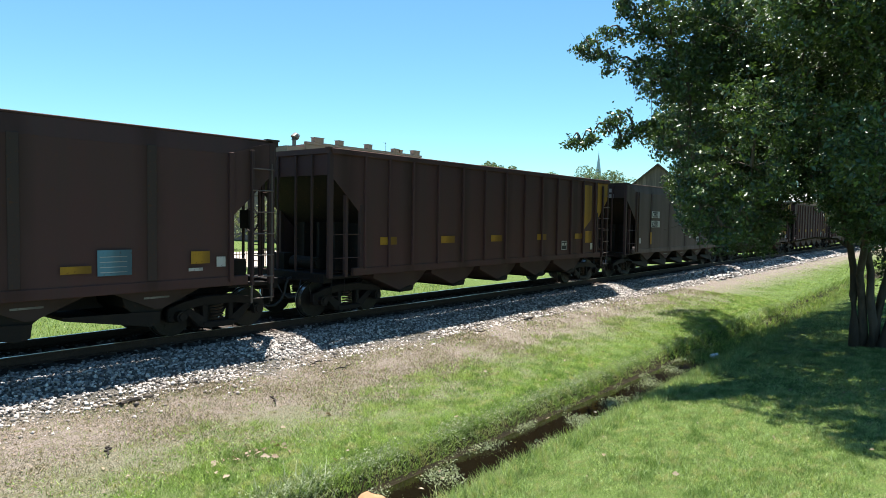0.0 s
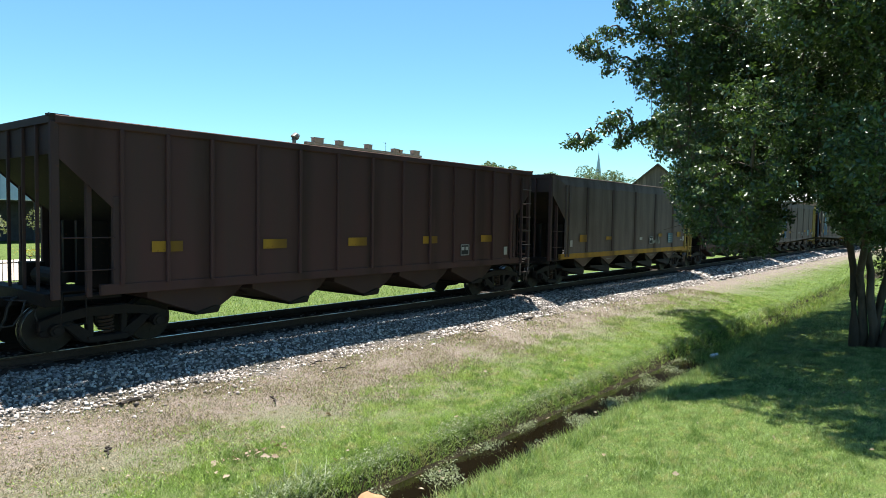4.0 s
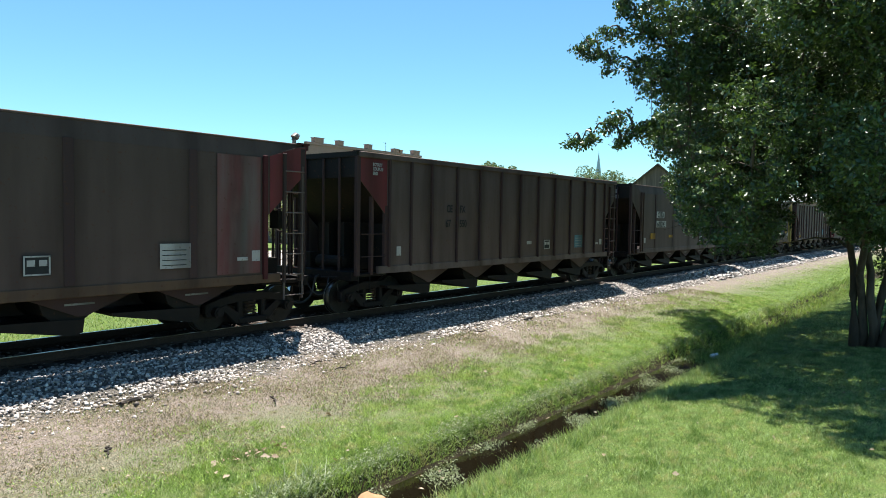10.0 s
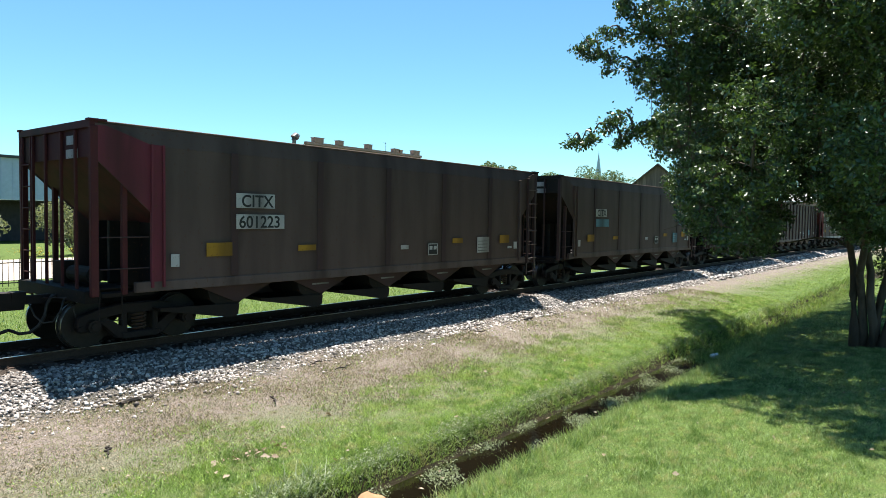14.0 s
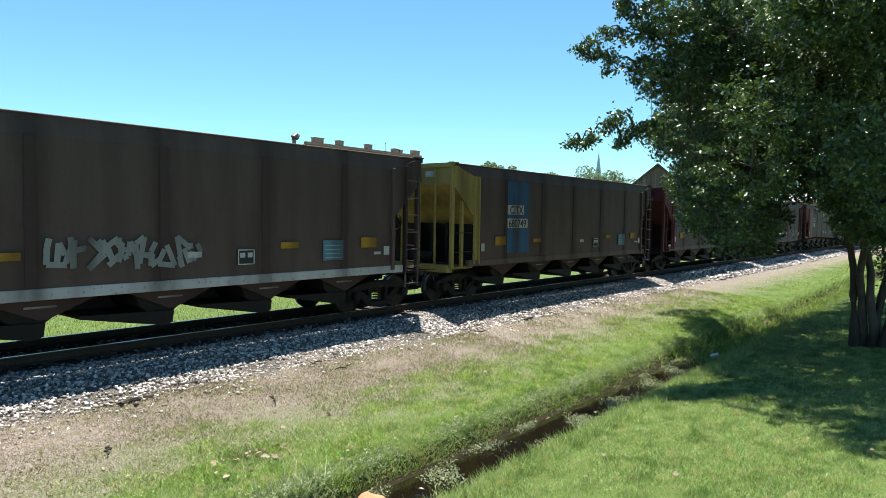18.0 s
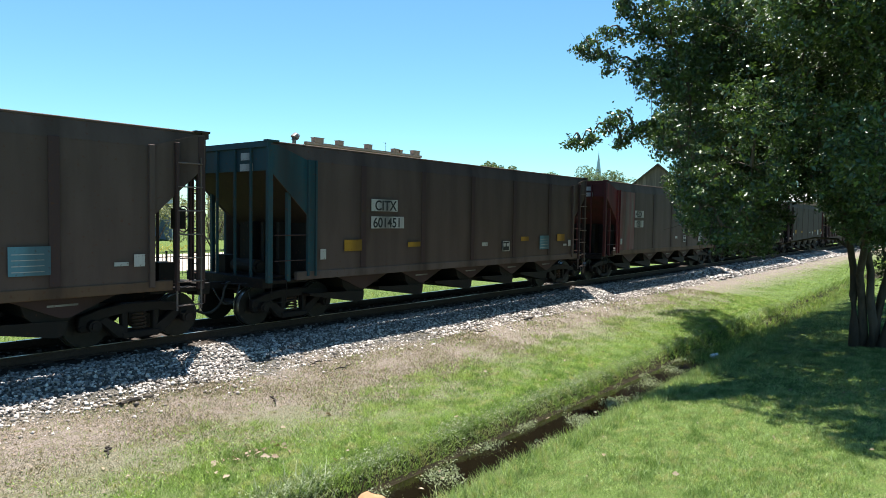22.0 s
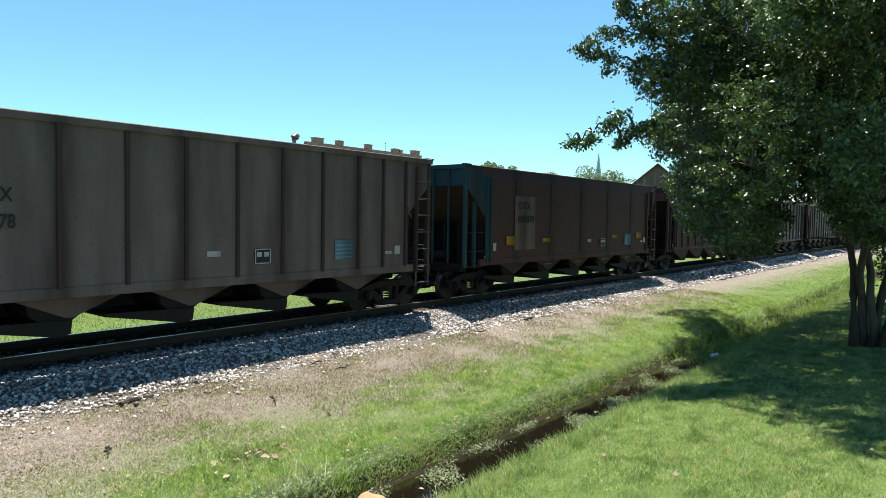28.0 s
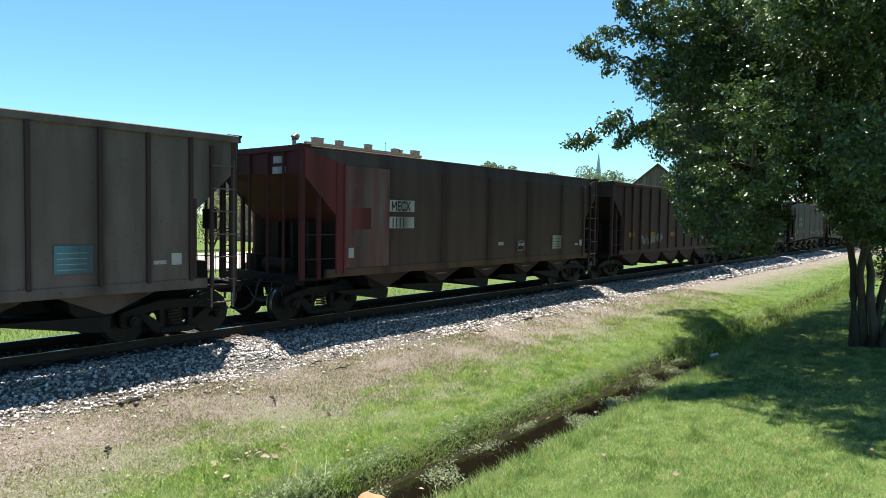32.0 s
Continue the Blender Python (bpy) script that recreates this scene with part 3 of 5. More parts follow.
def train_meshes():
    """All meshes that the hoppers share."""
    M = {}
    # side sheet: cut back below a slope at both ends
    z0 = ZS + 0.12
    low = ((CUT, 2.47), (CUT, z0), (LB - TAIL, z0), (LB - TAIL, 2.41), (LB - 0.02, 3.38))
    bm = bmesh.new()
    prism(bm, ((0.15, ZT - 0.06), (0.02, ZT - 0.06), (0.02, 3.38), *low, (LB - 0.02, ZT - 0.06), (LB - 0.15, ZT - 0.06), (LB - 1.15, ZT - 0.36), (1.15, ZT - 0.36)), -0.006, 0.006)
    M["side"] = finish(bm, "side_sheet")
    bm = bmesh.new()
    prism(bm, ((0.02, ZT - 0.1), (0.02, 3.38), *low, (LB - 0.02, ZT - 0.1)), -0.006, 0.006)
    M["boxside"] = finish(bm, "side_sheet")
    # the top of a smooth side leans inward and runs out towards the corners
    bm = bmesh.new()
    a = [bm.verts.new((abs(x - LB * k), y, z)) for k in (0, 1) for x, y, z in ((1.15, -0.01, ZT - 0.37), (0.12, 0.05, ZT - 0.05), (0.12, 0.08, ZT - 0.05), (1.15, 0.02, ZT - 0.37))]
    for f in ((0, 1, 2, 3), (7, 6, 5, 4), (0, 4, 5, 1), (1, 5, 6, 2), (2, 6, 7, 3), (3, 7, 4, 0)):
        bm.faces.new([a[i] for i in f])
    M["cove"] = finish(bm, "top_plate")
    bm = bmesh.new()
    box(bm, 0, LB, -0.07, 0.07, ZT - 0.14, ZT)
    M["chord"] = finish(bm, "top_chord", bevel=0.015)
    bm = bmesh.new()
    box(bm, 0, LB, -0.03, 0.05, ZT - 0.05, ZT)
    M["lip"] = finish(bm, "top_chord", bevel=0.012)
    bm = bmesh.new()
    box(bm, CUT - 0.3, LB - CUT + 0.3, -0.05, 0.05, ZS - 0.06, ZS + 0.13)
    M["sill"] = finish(bm, "side_sill", bevel=0.01)
    bm = bmesh.new()
    box(bm, -0.035, 0.035, -0.075, 0.0, ZS + 0.1, ZT - 0.13)
    M["rib"] = finish(bm, "rib", bevel=0.012)
    bm = bmesh.new()
    box(bm, -0.09, 0.09, -0.018, 0.0, ZS + 0.14, ZT - 0.34)
    M["seam"] = finish(bm, "seam_plate", bevel=0.02)
    # channel post where the side ends at the open platform
    bm = bmesh.new()
    upright(bm, ((-0.13, 0.0), (-0.13, -0.075), (-0.09, -0.075), (-0.09, -0.02), (0.09, -0.02), (0.09, -0.075), (0.13, -0.075), (0.13, 0.0)), ZS + 0.02, ZT - 0.34)
    M["channel"] = finish(bm, "side_post")
    bm = bmesh.new()
    box(bm, -0.05, 0.05, -0.08, 0.0, ZS + 0.02, ZT - 0.34)
    M["tailchannel"] = finish(bm, "side_post", bevel=0.008)
    # ends: vertical band, slope sheet, frame posts, platform; drawn for the leading end
    bm = bmesh.new()
    box(bm, -0.01, 0.02, -HW + 0.01, HW - 0.01, 3.42, ZT - 0.02)
    box(bm, -0.07, 0.07, -HW, HW, ZT - 0.13, ZT - 0.003)
    for y in (-HW - 0.02, HW - 0.12):
        box(bm, -0.09, 0.22, y, y + 0.14, ZT - 0.02, ZT + 0.018)
    M["end_band"] = finish(bm, "end_band")
    bm = bmesh.new()
    prism(bm, ((0.0, 3.43), (0.03, 3.45), (2.35, 1.33), (2.32, 1.30)), -HW + 0.03, HW - 0.03)
    M["slope"] = finish(bm, "slope_sheet")
    bm = bmesh.new()
    box(bm, -0.065, 0.065, -0.05, 0.05, 1.0, ZT - 0.1)
    M["post"] = finish(bm, "corner_post", bevel=0.01)
    bm = bmesh.new()
    box(bm, -0.06, 0.06, -0.05, 0.05, 1.05, 2.75)
    M["sidepost"] = finish(bm, "side_post", bevel=0.01)
    bm = bmesh.new()
    tube(bm, [(-0.2, 0, 0.98), (-0.2, 0, 0.55), (0.2, 0, 0.55), (0.2, 0, 0.98)], 0.014, 6)
    M["step"] = finish(bm, "grab_step")
    bm = bmesh.new()
    tube(bm, [(-0.42, 0, 0), (-0.42, -0.06, 0), (0.42, -0.06, 0), (0.42, 0, 0)], 0.013, 6)
    M["grab"] = finish(bm, "grab_iron")
    bm = bmesh.new()
    prism(bm, ((0.03, ZT - 0.09), (0.2, ZT - 0.09), (0.98, ZT - 0.34), (0.98, 2.50), (0.03, 3.38)), -0.004, 0.004)
    M["corner"] = finish(bm, "corner_plate")
    bm = bmesh.new()
    prism(bm, ((LB - 0.98, ZT - 0.34), (LB - 0.2, ZT - 0.09), (LB - 0.03, ZT - 0.09), (LB - 0.03, 3.38), (LB - 0.98, 2.50)), -0.004, 0.004)
    M["tailcorner"] = finish(bm, "corner_plate")
    bm = bmesh.new()
    prism(bm, ((0.03, ZT - 0.15), (0.99, ZT - 0.15), (0.99, 2.49), (0.03, 3.38)), -0.004, 0.004)
    M["boxcorner"] = finish(bm, "corner_plate")
    bm = bmesh.new()
    prism(bm, ((LB - 1.0, ZT - 0.15), (LB - 0.03, ZT - 0.15), (LB - 0.03, 3.38), (LB - 1.0, 2.48)), -0.004, 0.004)
    M["boxtailcorner"] = finish(bm, "corner_plate")
    bm = bmesh.new()
    box(bm, -0.025, 0.025, -0.028, 0.028, 1.05, ZT - 0.14)
    M["bar"] = finish(bm, "end_post", bevel=0.006)
    bm = bmesh.new()
    box(bm, -0.045, 0.045, -0.05, 0.05, 1.0, 3.12)
    M["strut"] = finish(bm, "brace_post", bevel=0.008)
    bm = bmesh.new()
    box(bm, -0.032, 0.032, -0.04, 0.04, 1.0, ZT - 0.25)
    M["longstrut"] = finish(bm, "brace_post", bevel=0.008)
    bm = bmesh.new()
    box(bm, -0.14, 0.14, -1.5, 1.5, 0.88, 1.10)
    box(bm, 0.14, CUT + 0.1, -1.5, -1.2, 0.96, 1.04)
    box(bm, 0.14, CUT + 0.1, 1.2, 1.5, 0.96, 1.04)
    box(bm, 0.14, CUT + 1.0, -0.32, 0.32, 0.72, 1.06)
    M["platform"] = finish(bm, "end_sill", bevel=0.008)
    bm = bmesh.new()
    box(bm, 0.3, 0.9, -1.0, 1.0, 1.045, 1.07)
    for y in (-0.6, 0.0, 0.6):
        box(bm, 0.95, 1.3, y - 0.05, y + 0.05, 1.07, 2.3)
    box(bm, 1.25, 1.3, -1.35, 1.35, 1.06, 2.35)
    M["bulkhead"] = finish(bm, "inner_bulkhead")
    bm = bmesh.new()
    for i in range(7):
        z = 0.72 + i * 0.45
        tube(bm, [(-0.25, 0.03, z), (-0.25, -0.04, z), (0.25, -0.04, z), (0.25, 0.03, z)], 0.015, 6)
    for x in (-0.25, 0.25):
        box(bm, x - 0.015, x + 0.015, 0.0, 0.03, 0.62, 3.55)
    M["ladder"] = finish(bm, "ladder")
    bm = bmesh.new()
    for s in (-0.2, 0.2):
        box(bm, -0.03, 0.0, s - 0.02, s + 0.02, 0.7, ZT - 0.12)
    for i in range(7):
        rod(bm, (-0.03, -0.2, 0.85 + i * 0.42), (-0.03, 0.2, 0.85 + i * 0.42), 0.014, 6)
    M["end_ladder"] = finish(bm, "end_ladder")
    # brake gear on the end platform
    bm = bmesh.new()
    rod(bm, (0.45, -0.55, 1.28), (0.45, 0.35, 1.28), 0.16, 14)
    rod(bm, (0.45, -0.62, 1.28), (0.45, -0.55, 1.28), 0.1, 12)
    rod(bm, (0.45, 0.35, 1.28), (0.45, 0.42, 1.28), 0.1, 12)
    box(bm, 0.3, 0.62, 0.55, 0.95, 1.06, 1.5)
    M["brake"] = finish(bm, "brake_reservoir")
    bm = bmesh.new()
    rod(bm, (-0.1, 0, 0), (-0.14, 0, 0), 0.05, 10)
    for i in range(18):
        a, b2 = i * math.tau / 18, (i + 1) * math.tau / 18
        rod(bm, (-0.14, 0.27 * math.cos(a), 0.27 * math.sin(a)), (-0.14, 0.27 * math.cos(b2), 0.27 * math.sin(b2)), 0.016, 6)
    for i in range(4):
        a = i * math.tau / 4 + 0.4
        rod(bm, (-0.14, 0, 0), (-0.14, 0.27 * math.cos(a), 0.27 * math.sin(a)), 0.012, 6)
    box(bm, -0.1, 0.05, -0.16, 0.16, -0.2, 0.22)
    M["brakewheel"] = finish(bm, "hand_brake")
    bm = bmesh.new()
    box(bm, -0.62, 0.2, -0.075, 0.075, 0.78, 0.94)
    prism(bm, ((-0.83, 0.70), (-0.60, 0.70), (-0.56, 1.02), (-0.80, 1.02)), -0.14, 0.14)
    rod(bm, (-0.3, -0.16, 0.9), (-0.3, -1.2, 0.98), 0.014, 6)
    M["coupler"] = finish(bm, "coupler", bevel=0.015)
    bm = bmesh.new()
    tube(bm, [(-0.10, -0.30, 0.95), (-0.22, -0.32, 0.93), (-0.30, -0.32, 0.78), (-0.33, -0.31, 0.58), (-0.42, -0.28, 0.40), (-0.55, -0.22, 0.29), (-0.68, -0.12, 0.27), (-0.81, 0.0, 0.34)], 0.030, 8)
    tube(bm, [(-0.15, -0.70, 0.92), (-0.22, -0.71, 0.70), (-0.34, -0.70, 0.52), (-0.48, -0.66, 0.50), (-0.58, -0.55, 0.62), (-0.62, -0.40, 0.84)], 0.016, 6)
    tube(bm, [(-0.05, -0.95, 0.95), (-0.10, -0.96, 0.72), (-0.04, -0.97, 0.50)], 0.014, 6)
    M["hose"] = finish(bm, "air_hose", "hose", True)
    # hopper bays
    # each bay slopes down to a discharge lip at x = 0
    bm = bmesh.new()
    prism(bm, ((-0.75, ZS + 0.05), (0.55, ZS + 0.05), (0.50, 0.92), (0.05, 0.62), (0.0, 0.40), (-0.18, 0.34), (-0.62, 0.72)), -1.30, 1.30)
    M["bay"] = finish(bm, "hopper_bay", bevel=0.012)
    bm = bmesh.new()
    for y0, y1 in ((-1.36, -1.31), (1.31, 1.36)):
        prism(bm, ((-1.72, 0.66), (-1.70, 0.60), (-0.16, 0.33), (0.0, 0.38), (0.03, 0.60), (-0.3, 0.62)), y0, y1)
    prism(bm, ((-1.72, 0.66), (-1.70, 0.60), (-0.16, 0.33), (-0.14, 0.38)), -1.31, 1.31)
    M["gate"] = finish(bm, "discharge_gate")
    bm = bmesh.new()
    prism(bm, ((-1.15, ZS + 0.04), (1.15, ZS + 0.04), (0.06, 0.66), (-0.08, 0.66)), -0.012, 0.012)
    M["skirt"] = finish(bm, "hopper_skirt")
    # the brown hoppers have short bays with no side skirts
    bm = bmesh.new()
    prism(bm, ((-1.35, ZS + 0.05), (0.85, ZS + 0.05), (0.50, 0.80), (0.06, 0.52), (-0.35, 0.50), (-1.35, 0.88)), -1.33, 1.33)
    M["shortbay"] = finish(bm, "hopper_bay", bevel=0.012)
    bm = bmesh.new()
    prism(bm, ((-0.42, 0.50), (-0.40, 0.46), (0.10, 0.47), (0.16, 0.60), (0.04, 0.62)), -1.37, 1.37)
    M["shortgate"] = finish(bm, "discharge_gate", bevel=0.008)
    bm = bmesh.new()
    prism(bm, ((0.0, 3.78), (0.60, 3.78), (0.60, 2.50), (0.0, 2.09)), -0.004, 0.004)
    M["slantpanel"] = finish(bm, "paint_panel")
    bm = bmesh.new()
    box(bm, 0.3, LB - 0.3, -0.2, 0.2, 0.62, 1.0)
    M["centre_sill"] = finish(bm, "centre_sill")
    bm = bmesh.new()
    box(bm, 1.3, LB - 1.3, -HW + 0.1, HW - 0.1, 1.02, 1.06)
    M["floor"] = finish(bm, "floor_sheet")
    # trucks
    bm = bmesh.new()
    prism(bm, ((-1.14, 0.40), (-1.12, 0.60), (-0.76, 0.70), (-0.36, 0.78), (0.36, 0.78), (0.76, 0.70), (1.12, 0.60), (1.14, 0.40), (1.02, 0.46), (0.70, 0.55), (0.34, 0.62), (-0.34, 0.62), (-0.70, 0.55), (-1.02, 0.46)), -0.08, 0.08)
    for s in (-1, 1):
        prism(bm, ((s * 1.14, 0.40), (s * 1.10, 0.31), (s * 0.96, 0.30), (s * 0.78, 0.48), (s * 0.70, 0.555), (s * 1.02, 0.47)), -0.075, 0.075)
        prism(bm, ((s * 0.80, 0.50), (s * 0.66, 0.575), (s * 0.30, 0.32), (s * 0.24, 0.26), (s * 0.30, 0.12), (s * 0.44, 0.15)), -0.09, 0.09)
        prism(bm, ((s * 0.36, 0.63), (s * 0.25, 0.63), (s * 0.24, 0.22), (s * 0.35, 0.22)), -0.08, 0.08)
    prism(bm, ((-0.34, 0.12), (0.34, 0.12), (0.38, 0.25), (-0.38, 0.25)), -0.12, 0.12)
    M["frame"] = finish(bm, "side_frame", "steel", bevel=0.02)
    bm = bmesh.new()
    rod(bm, (0, -0.13, 0.42), (0, 0.0, 0.42), 0.115, 12)
    rod(bm, (0, -0.16, 0.42), (0, -0.13, 0.42), 0.07, 10)
    M["bearing"] = finish(bm, "axle_bearing", "steel")
    bm = bmesh.new()
    tube(bm, [(0.13 * math.cos(k * 1.0), 0.09 * math.sin(k * 1.0), 0.25 + k * 0.0105) for k in range(36)], 0.022, 4)
    M["spring"] = finish(bm, "spring", "rail")
    bm = bmesh.new()
    box(bm, -0.17, 0.17, -0.95, 0.95, 0.45, 0.70)
    rod(bm, (0, 0, 0.68), (0, 0, 0.80), 0.2, 14)
    M["bolster"] = finish(bm, "bolster", "steel")
    bm = bmesh.new()
    for s in (-1, 1):
        y = s * 0.755
        rod(bm, (0, y - 0.06, 0), (0, y + 0.06, 0), 0.42, 28)
        rod(bm, (0, y - s * 0.06, 0), (0, y - s * 0.09, 0), 0.455, 28)
        rod(bm, (0, y + s * 0.06, 0), (0, y + s * 0.085, 0), 0.12, 12)
        for k in range(3):
            a = k * math.tau / 3
            rod(bm, (0.24 * math.cos(a), y + s * 0.05, 0.24 * math.sin(a)), (0.24 * math.cos(a), y + s * 0.068, 0.24 * math.sin(a)), 0.045, 8)
    rod(bm, (0, -1.0, 0), (0, 1.0, 0), 0.085, 10)
    M["wheelset"] = finish(bm, "wheelset", "wheel")
    M["wheelset"].materials.append(MATS["tread"])
    for p in M["wheelset"].polygons:
        # the rolled treads and flanges are worn bright
        if Vector((p.center.x, p.center.z)).length > 0.40 and abs(p.normal.y) < 0.3:
            p.material_index = 1
    return M


M = train_meshes()
TEXTS = {}


NARROW = 0.78        # condensed railway lettering; six-figure numbers are set wider


def lettering(s, size):
    """Built-in font text as a mesh in the plane x, z, facing -Y."""
    if (s, size) not in TEXTS:
        cu = bpy.data.curves.new("lettering", "FONT")
        cu.body, cu.size, cu.extrude, cu.offset = s, size, 0.001, 0.006
        cu.align_x = "LEFT"
        ob = bpy.data.objects.new("lettering", cu)
        me = bpy.data.meshes.new_from_object(ob)
        me.transform(Matrix.Rotation(math.pi / 2, 4, "X") @ Matrix.Diagonal((1.0 if len(s) == 6 or s == "CITX" else NARROW, 1, 1, 1)))
        me.materials.clear()
        bpy.data.objects.remove(ob)
        if s[0] == "M":
            # a plainly stroked M before the rest of the word
            bm = bmesh.new()
            bm.from_mesh(lettering(s[1:], size))
            bmesh.ops.translate(bm, verts=bm.verts, vec=(0.82 * NARROW * size, 0, 0))
            h, w, t = 0.7 * size, 0.68 * NARROW * size, 0.11 * size
            for a, b in (((0.03, 0), (0.03, h)), ((w, 0), (w, h)), ((0.03, h), (w / 2, 0.25 * h)), ((w / 2, 0.25 * h), (w, h))):
                dx = t / 2
                prism(bm, ((a[0] - dx, a[1]), (a[0] + dx, a[1]), (b[0] + dx, b[1]), (b[0] - dx, b[1])), -0.001 - 0.0004 * len(bm.faces) / 400, 0.001)
            me = finish(bm, "lettering")
        TEXTS[(s, size)] = me
    return TEXTS[(s, size)]


PLATES = {}


def plate(w, h):
    if (w, h) not in PLATES:
        bm = bmesh.new()
        box(bm, 0, w, -0.002, 0.002, 0, h)
        PLATES[(w, h)] = finish(bm, "plate")
    return PLATES[(w, h)]


WHEELS, CARS = [], []
SHIFT = {-1: -0.2, 0: -0.25, 1: 0.1, 19: 0.2, 21: 0.08, 24: -0.1, 28: 0.2, 34: 0.1, 35: 0.15}   # small differences in car length
YN = -HW             # near side in the hopper's own space


def truck(car, x):
    t = put("truck", M["bolster"], car, (x, 0, 0))
    for s in (-1, 1):
        f = put("side_frame", M["frame"], t, (0, s * 1.0, 0))
    for s in (-1, 1):
        for dx in (-0.89, 0.89):
            ob = put("axle_bearing", M["bearing"], t, (dx, s * 1.075, 0))
            ob.rotation_euler = (0, 0, 0 if s < 0 else math.pi)
        put("spring", M["spring"], t, (0, s * 1.0, 0))
    for dx in (-0.89, 0.89):
        w = put("wheelset", M["wheelset"], t, (dx, 0, 0.42))
        WHEELS.append((w, dx, CARS[-1][0]))
    return t


def hopper(n, base, end, label, ribs=0, trail=None, sill=None, decals=(), panels=(), end_plates=(), corner=None, tail=None, post=None):
    """One coal hopper; x runs from its leading end to its trailing end."""
    trail = trail or end
    if trail in ("yellow", "teal", "petrol", "red"):
        tail = tail or trail
    if end in ("yellow", "teal", "petrol", "red"):
        corner = corner or ("wine" if end == "red" and not panels else end)
    sill = sill or {"olive": "drab", "drab": "grey"}.get(base, base)
    car = tagged(empty("hopper_car", (LEAD0 + PITCH * n + SHIFT.get(n, 0.0), YC, 0)), label, "railcar", "hoppers of the coal train")
    CARS.append((n, car))
    for s in (-1, 1):
        if ribs:
            put("side_sheet", M["boxside"], car, (0, s * HW, 0), base)
            put("top_chord", M["chord"], car, (0, s * (HW - 0.01), 0), base)
        else:
            put("side_sheet", M["side"], car, (0, s * HW, 0), base)
            for nm, key, yy in (("top_plate", "cove", HW), ("top_chord", "lip", HW - 0.075)):
                ob = put(nm, M[key], car, (0 if s < 0 else LB, s * yy, 0), base)
                ob.rotation_euler = (0, 0, 0 if s < 0 else math.pi)
        put("side_sill", M["sill"], car, (0, s * (HW - 0.02), 0), sill)
        if ribs:
            for x in RIBS_LONG if base in ("brown", "dark") else RIBX:
                r = put("rib", M["rib"], car, (x, s * (HW + 0.005), 0), base if base in ("brown", "dark") else "soot")
                if s > 0:
                    r.rotation_euler = (0, 0, math.pi)
        else:
            for x, m, key in ((CUT + 0.11, corner, "channel"), (LB - TAIL - 0.05, "maroon" if tail == "red" else tail, "tailchannel")):
                r = put("side_post", M[key], car, (x, s * (HW + 0.006), 0), m or base)
                if s > 0:
                    r.rotation_euler = (0, 0, math.pi)
            for x in SEAMS:
                r = put("seam_plate", M["seam"], car, (x, s * (HW + 0.006), 0), "dark" if base == "brown" else "soot")
                if s > 0:
                    r.rotation_euler = (0, 0, math.pi)
    for k, (x, m) in enumerate(((0, end), (LB, trail))):
        turn = (0, 0, 0 if k == 0 else math.pi)
        coat = m in ("yellow", "blue", "teal", "petrol", "navy", "red")
        # end sills and slope sheets have the open end's shade in their colours
        low = "yellow" if m == "yellow" else "endshade"
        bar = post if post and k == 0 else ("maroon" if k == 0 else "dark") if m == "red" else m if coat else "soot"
        slope = {"yellow": "yellow", "red": "maroon", "teal": "navy", "petrol": "rust", "navy": "rust", "blue": "rust"}.get(m, "endshade")
        # red end bands take the maroon, which has their shade painted in
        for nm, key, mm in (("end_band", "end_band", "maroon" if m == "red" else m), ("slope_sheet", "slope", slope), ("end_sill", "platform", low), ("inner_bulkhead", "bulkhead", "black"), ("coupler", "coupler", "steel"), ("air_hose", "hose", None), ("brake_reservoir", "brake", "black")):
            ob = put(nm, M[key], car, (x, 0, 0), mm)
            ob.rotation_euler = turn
        sg = 1 if k == 0 else -1
        for s in (-1, 1):
            put("corner_post", M["post"], car, (x + sg * (0.0 if k == 0 else 0.10), s * (HW - 0.03), 0), bar)
            if ribs:
                put("side_post", M["sidepost"], car, (x + sg * (CUT - 0.02), s * (HW - 0.03), 0), bar)
            if k == 0:
                put("brace_post", M["strut"], car, (0.55, s * (HW - 0.10), 0), bar)
            else:
                put("brace_post", M["longstrut"], car, (LB - 0.62, s * (HW + 0.045), 0), bar)
        for y in (-0.95, -0.35, 0.35, 0.95):
            put("end_post", M["bar"], car, (x - sg * 0.042, y, 0), bar)
        ob = put("end_ladder", M["end_ladder"], car, (x - sg * 0.03, sg * 1.25, 0), bar)
        ob.rotation_euler = turn
        for y in (-1.3, 1.3):
            ob = put("grab_step", M["step"], car, (x + sg * 0.3, y * 1.16, 0), "black")
    # the grey of the ladder stands in for the gleam on its rungs
    put("ladder", M["ladder"], car, (LB - 0.37, YN - 0.05, 0), trail if trail in ("yellow", "teal") else "grey")
    for z in (1.47, 2.03):
        put("grab_iron", M["grab"], car, (0.52, YN + 0.02, z), "soot")
    put("hand_brake", M["brakewheel"], car, (LB + 0.04, -0.45, 2.35), "black").rotation_euler = (0, 0, math.pi)
    long_car = ribs and base in ("brown", "dark")
    if long_car:
        car.scale = (1.017, 1, 1)
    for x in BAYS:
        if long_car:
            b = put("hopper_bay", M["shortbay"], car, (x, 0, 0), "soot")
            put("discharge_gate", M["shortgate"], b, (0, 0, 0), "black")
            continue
        # black bays and gates: the shade under the car is in the colour
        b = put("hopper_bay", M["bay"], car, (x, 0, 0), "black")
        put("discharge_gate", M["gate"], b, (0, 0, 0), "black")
        # skirts a paint darker than the side: shade below the sill, with grime
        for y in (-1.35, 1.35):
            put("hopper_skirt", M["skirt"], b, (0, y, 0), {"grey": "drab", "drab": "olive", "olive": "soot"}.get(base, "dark"))
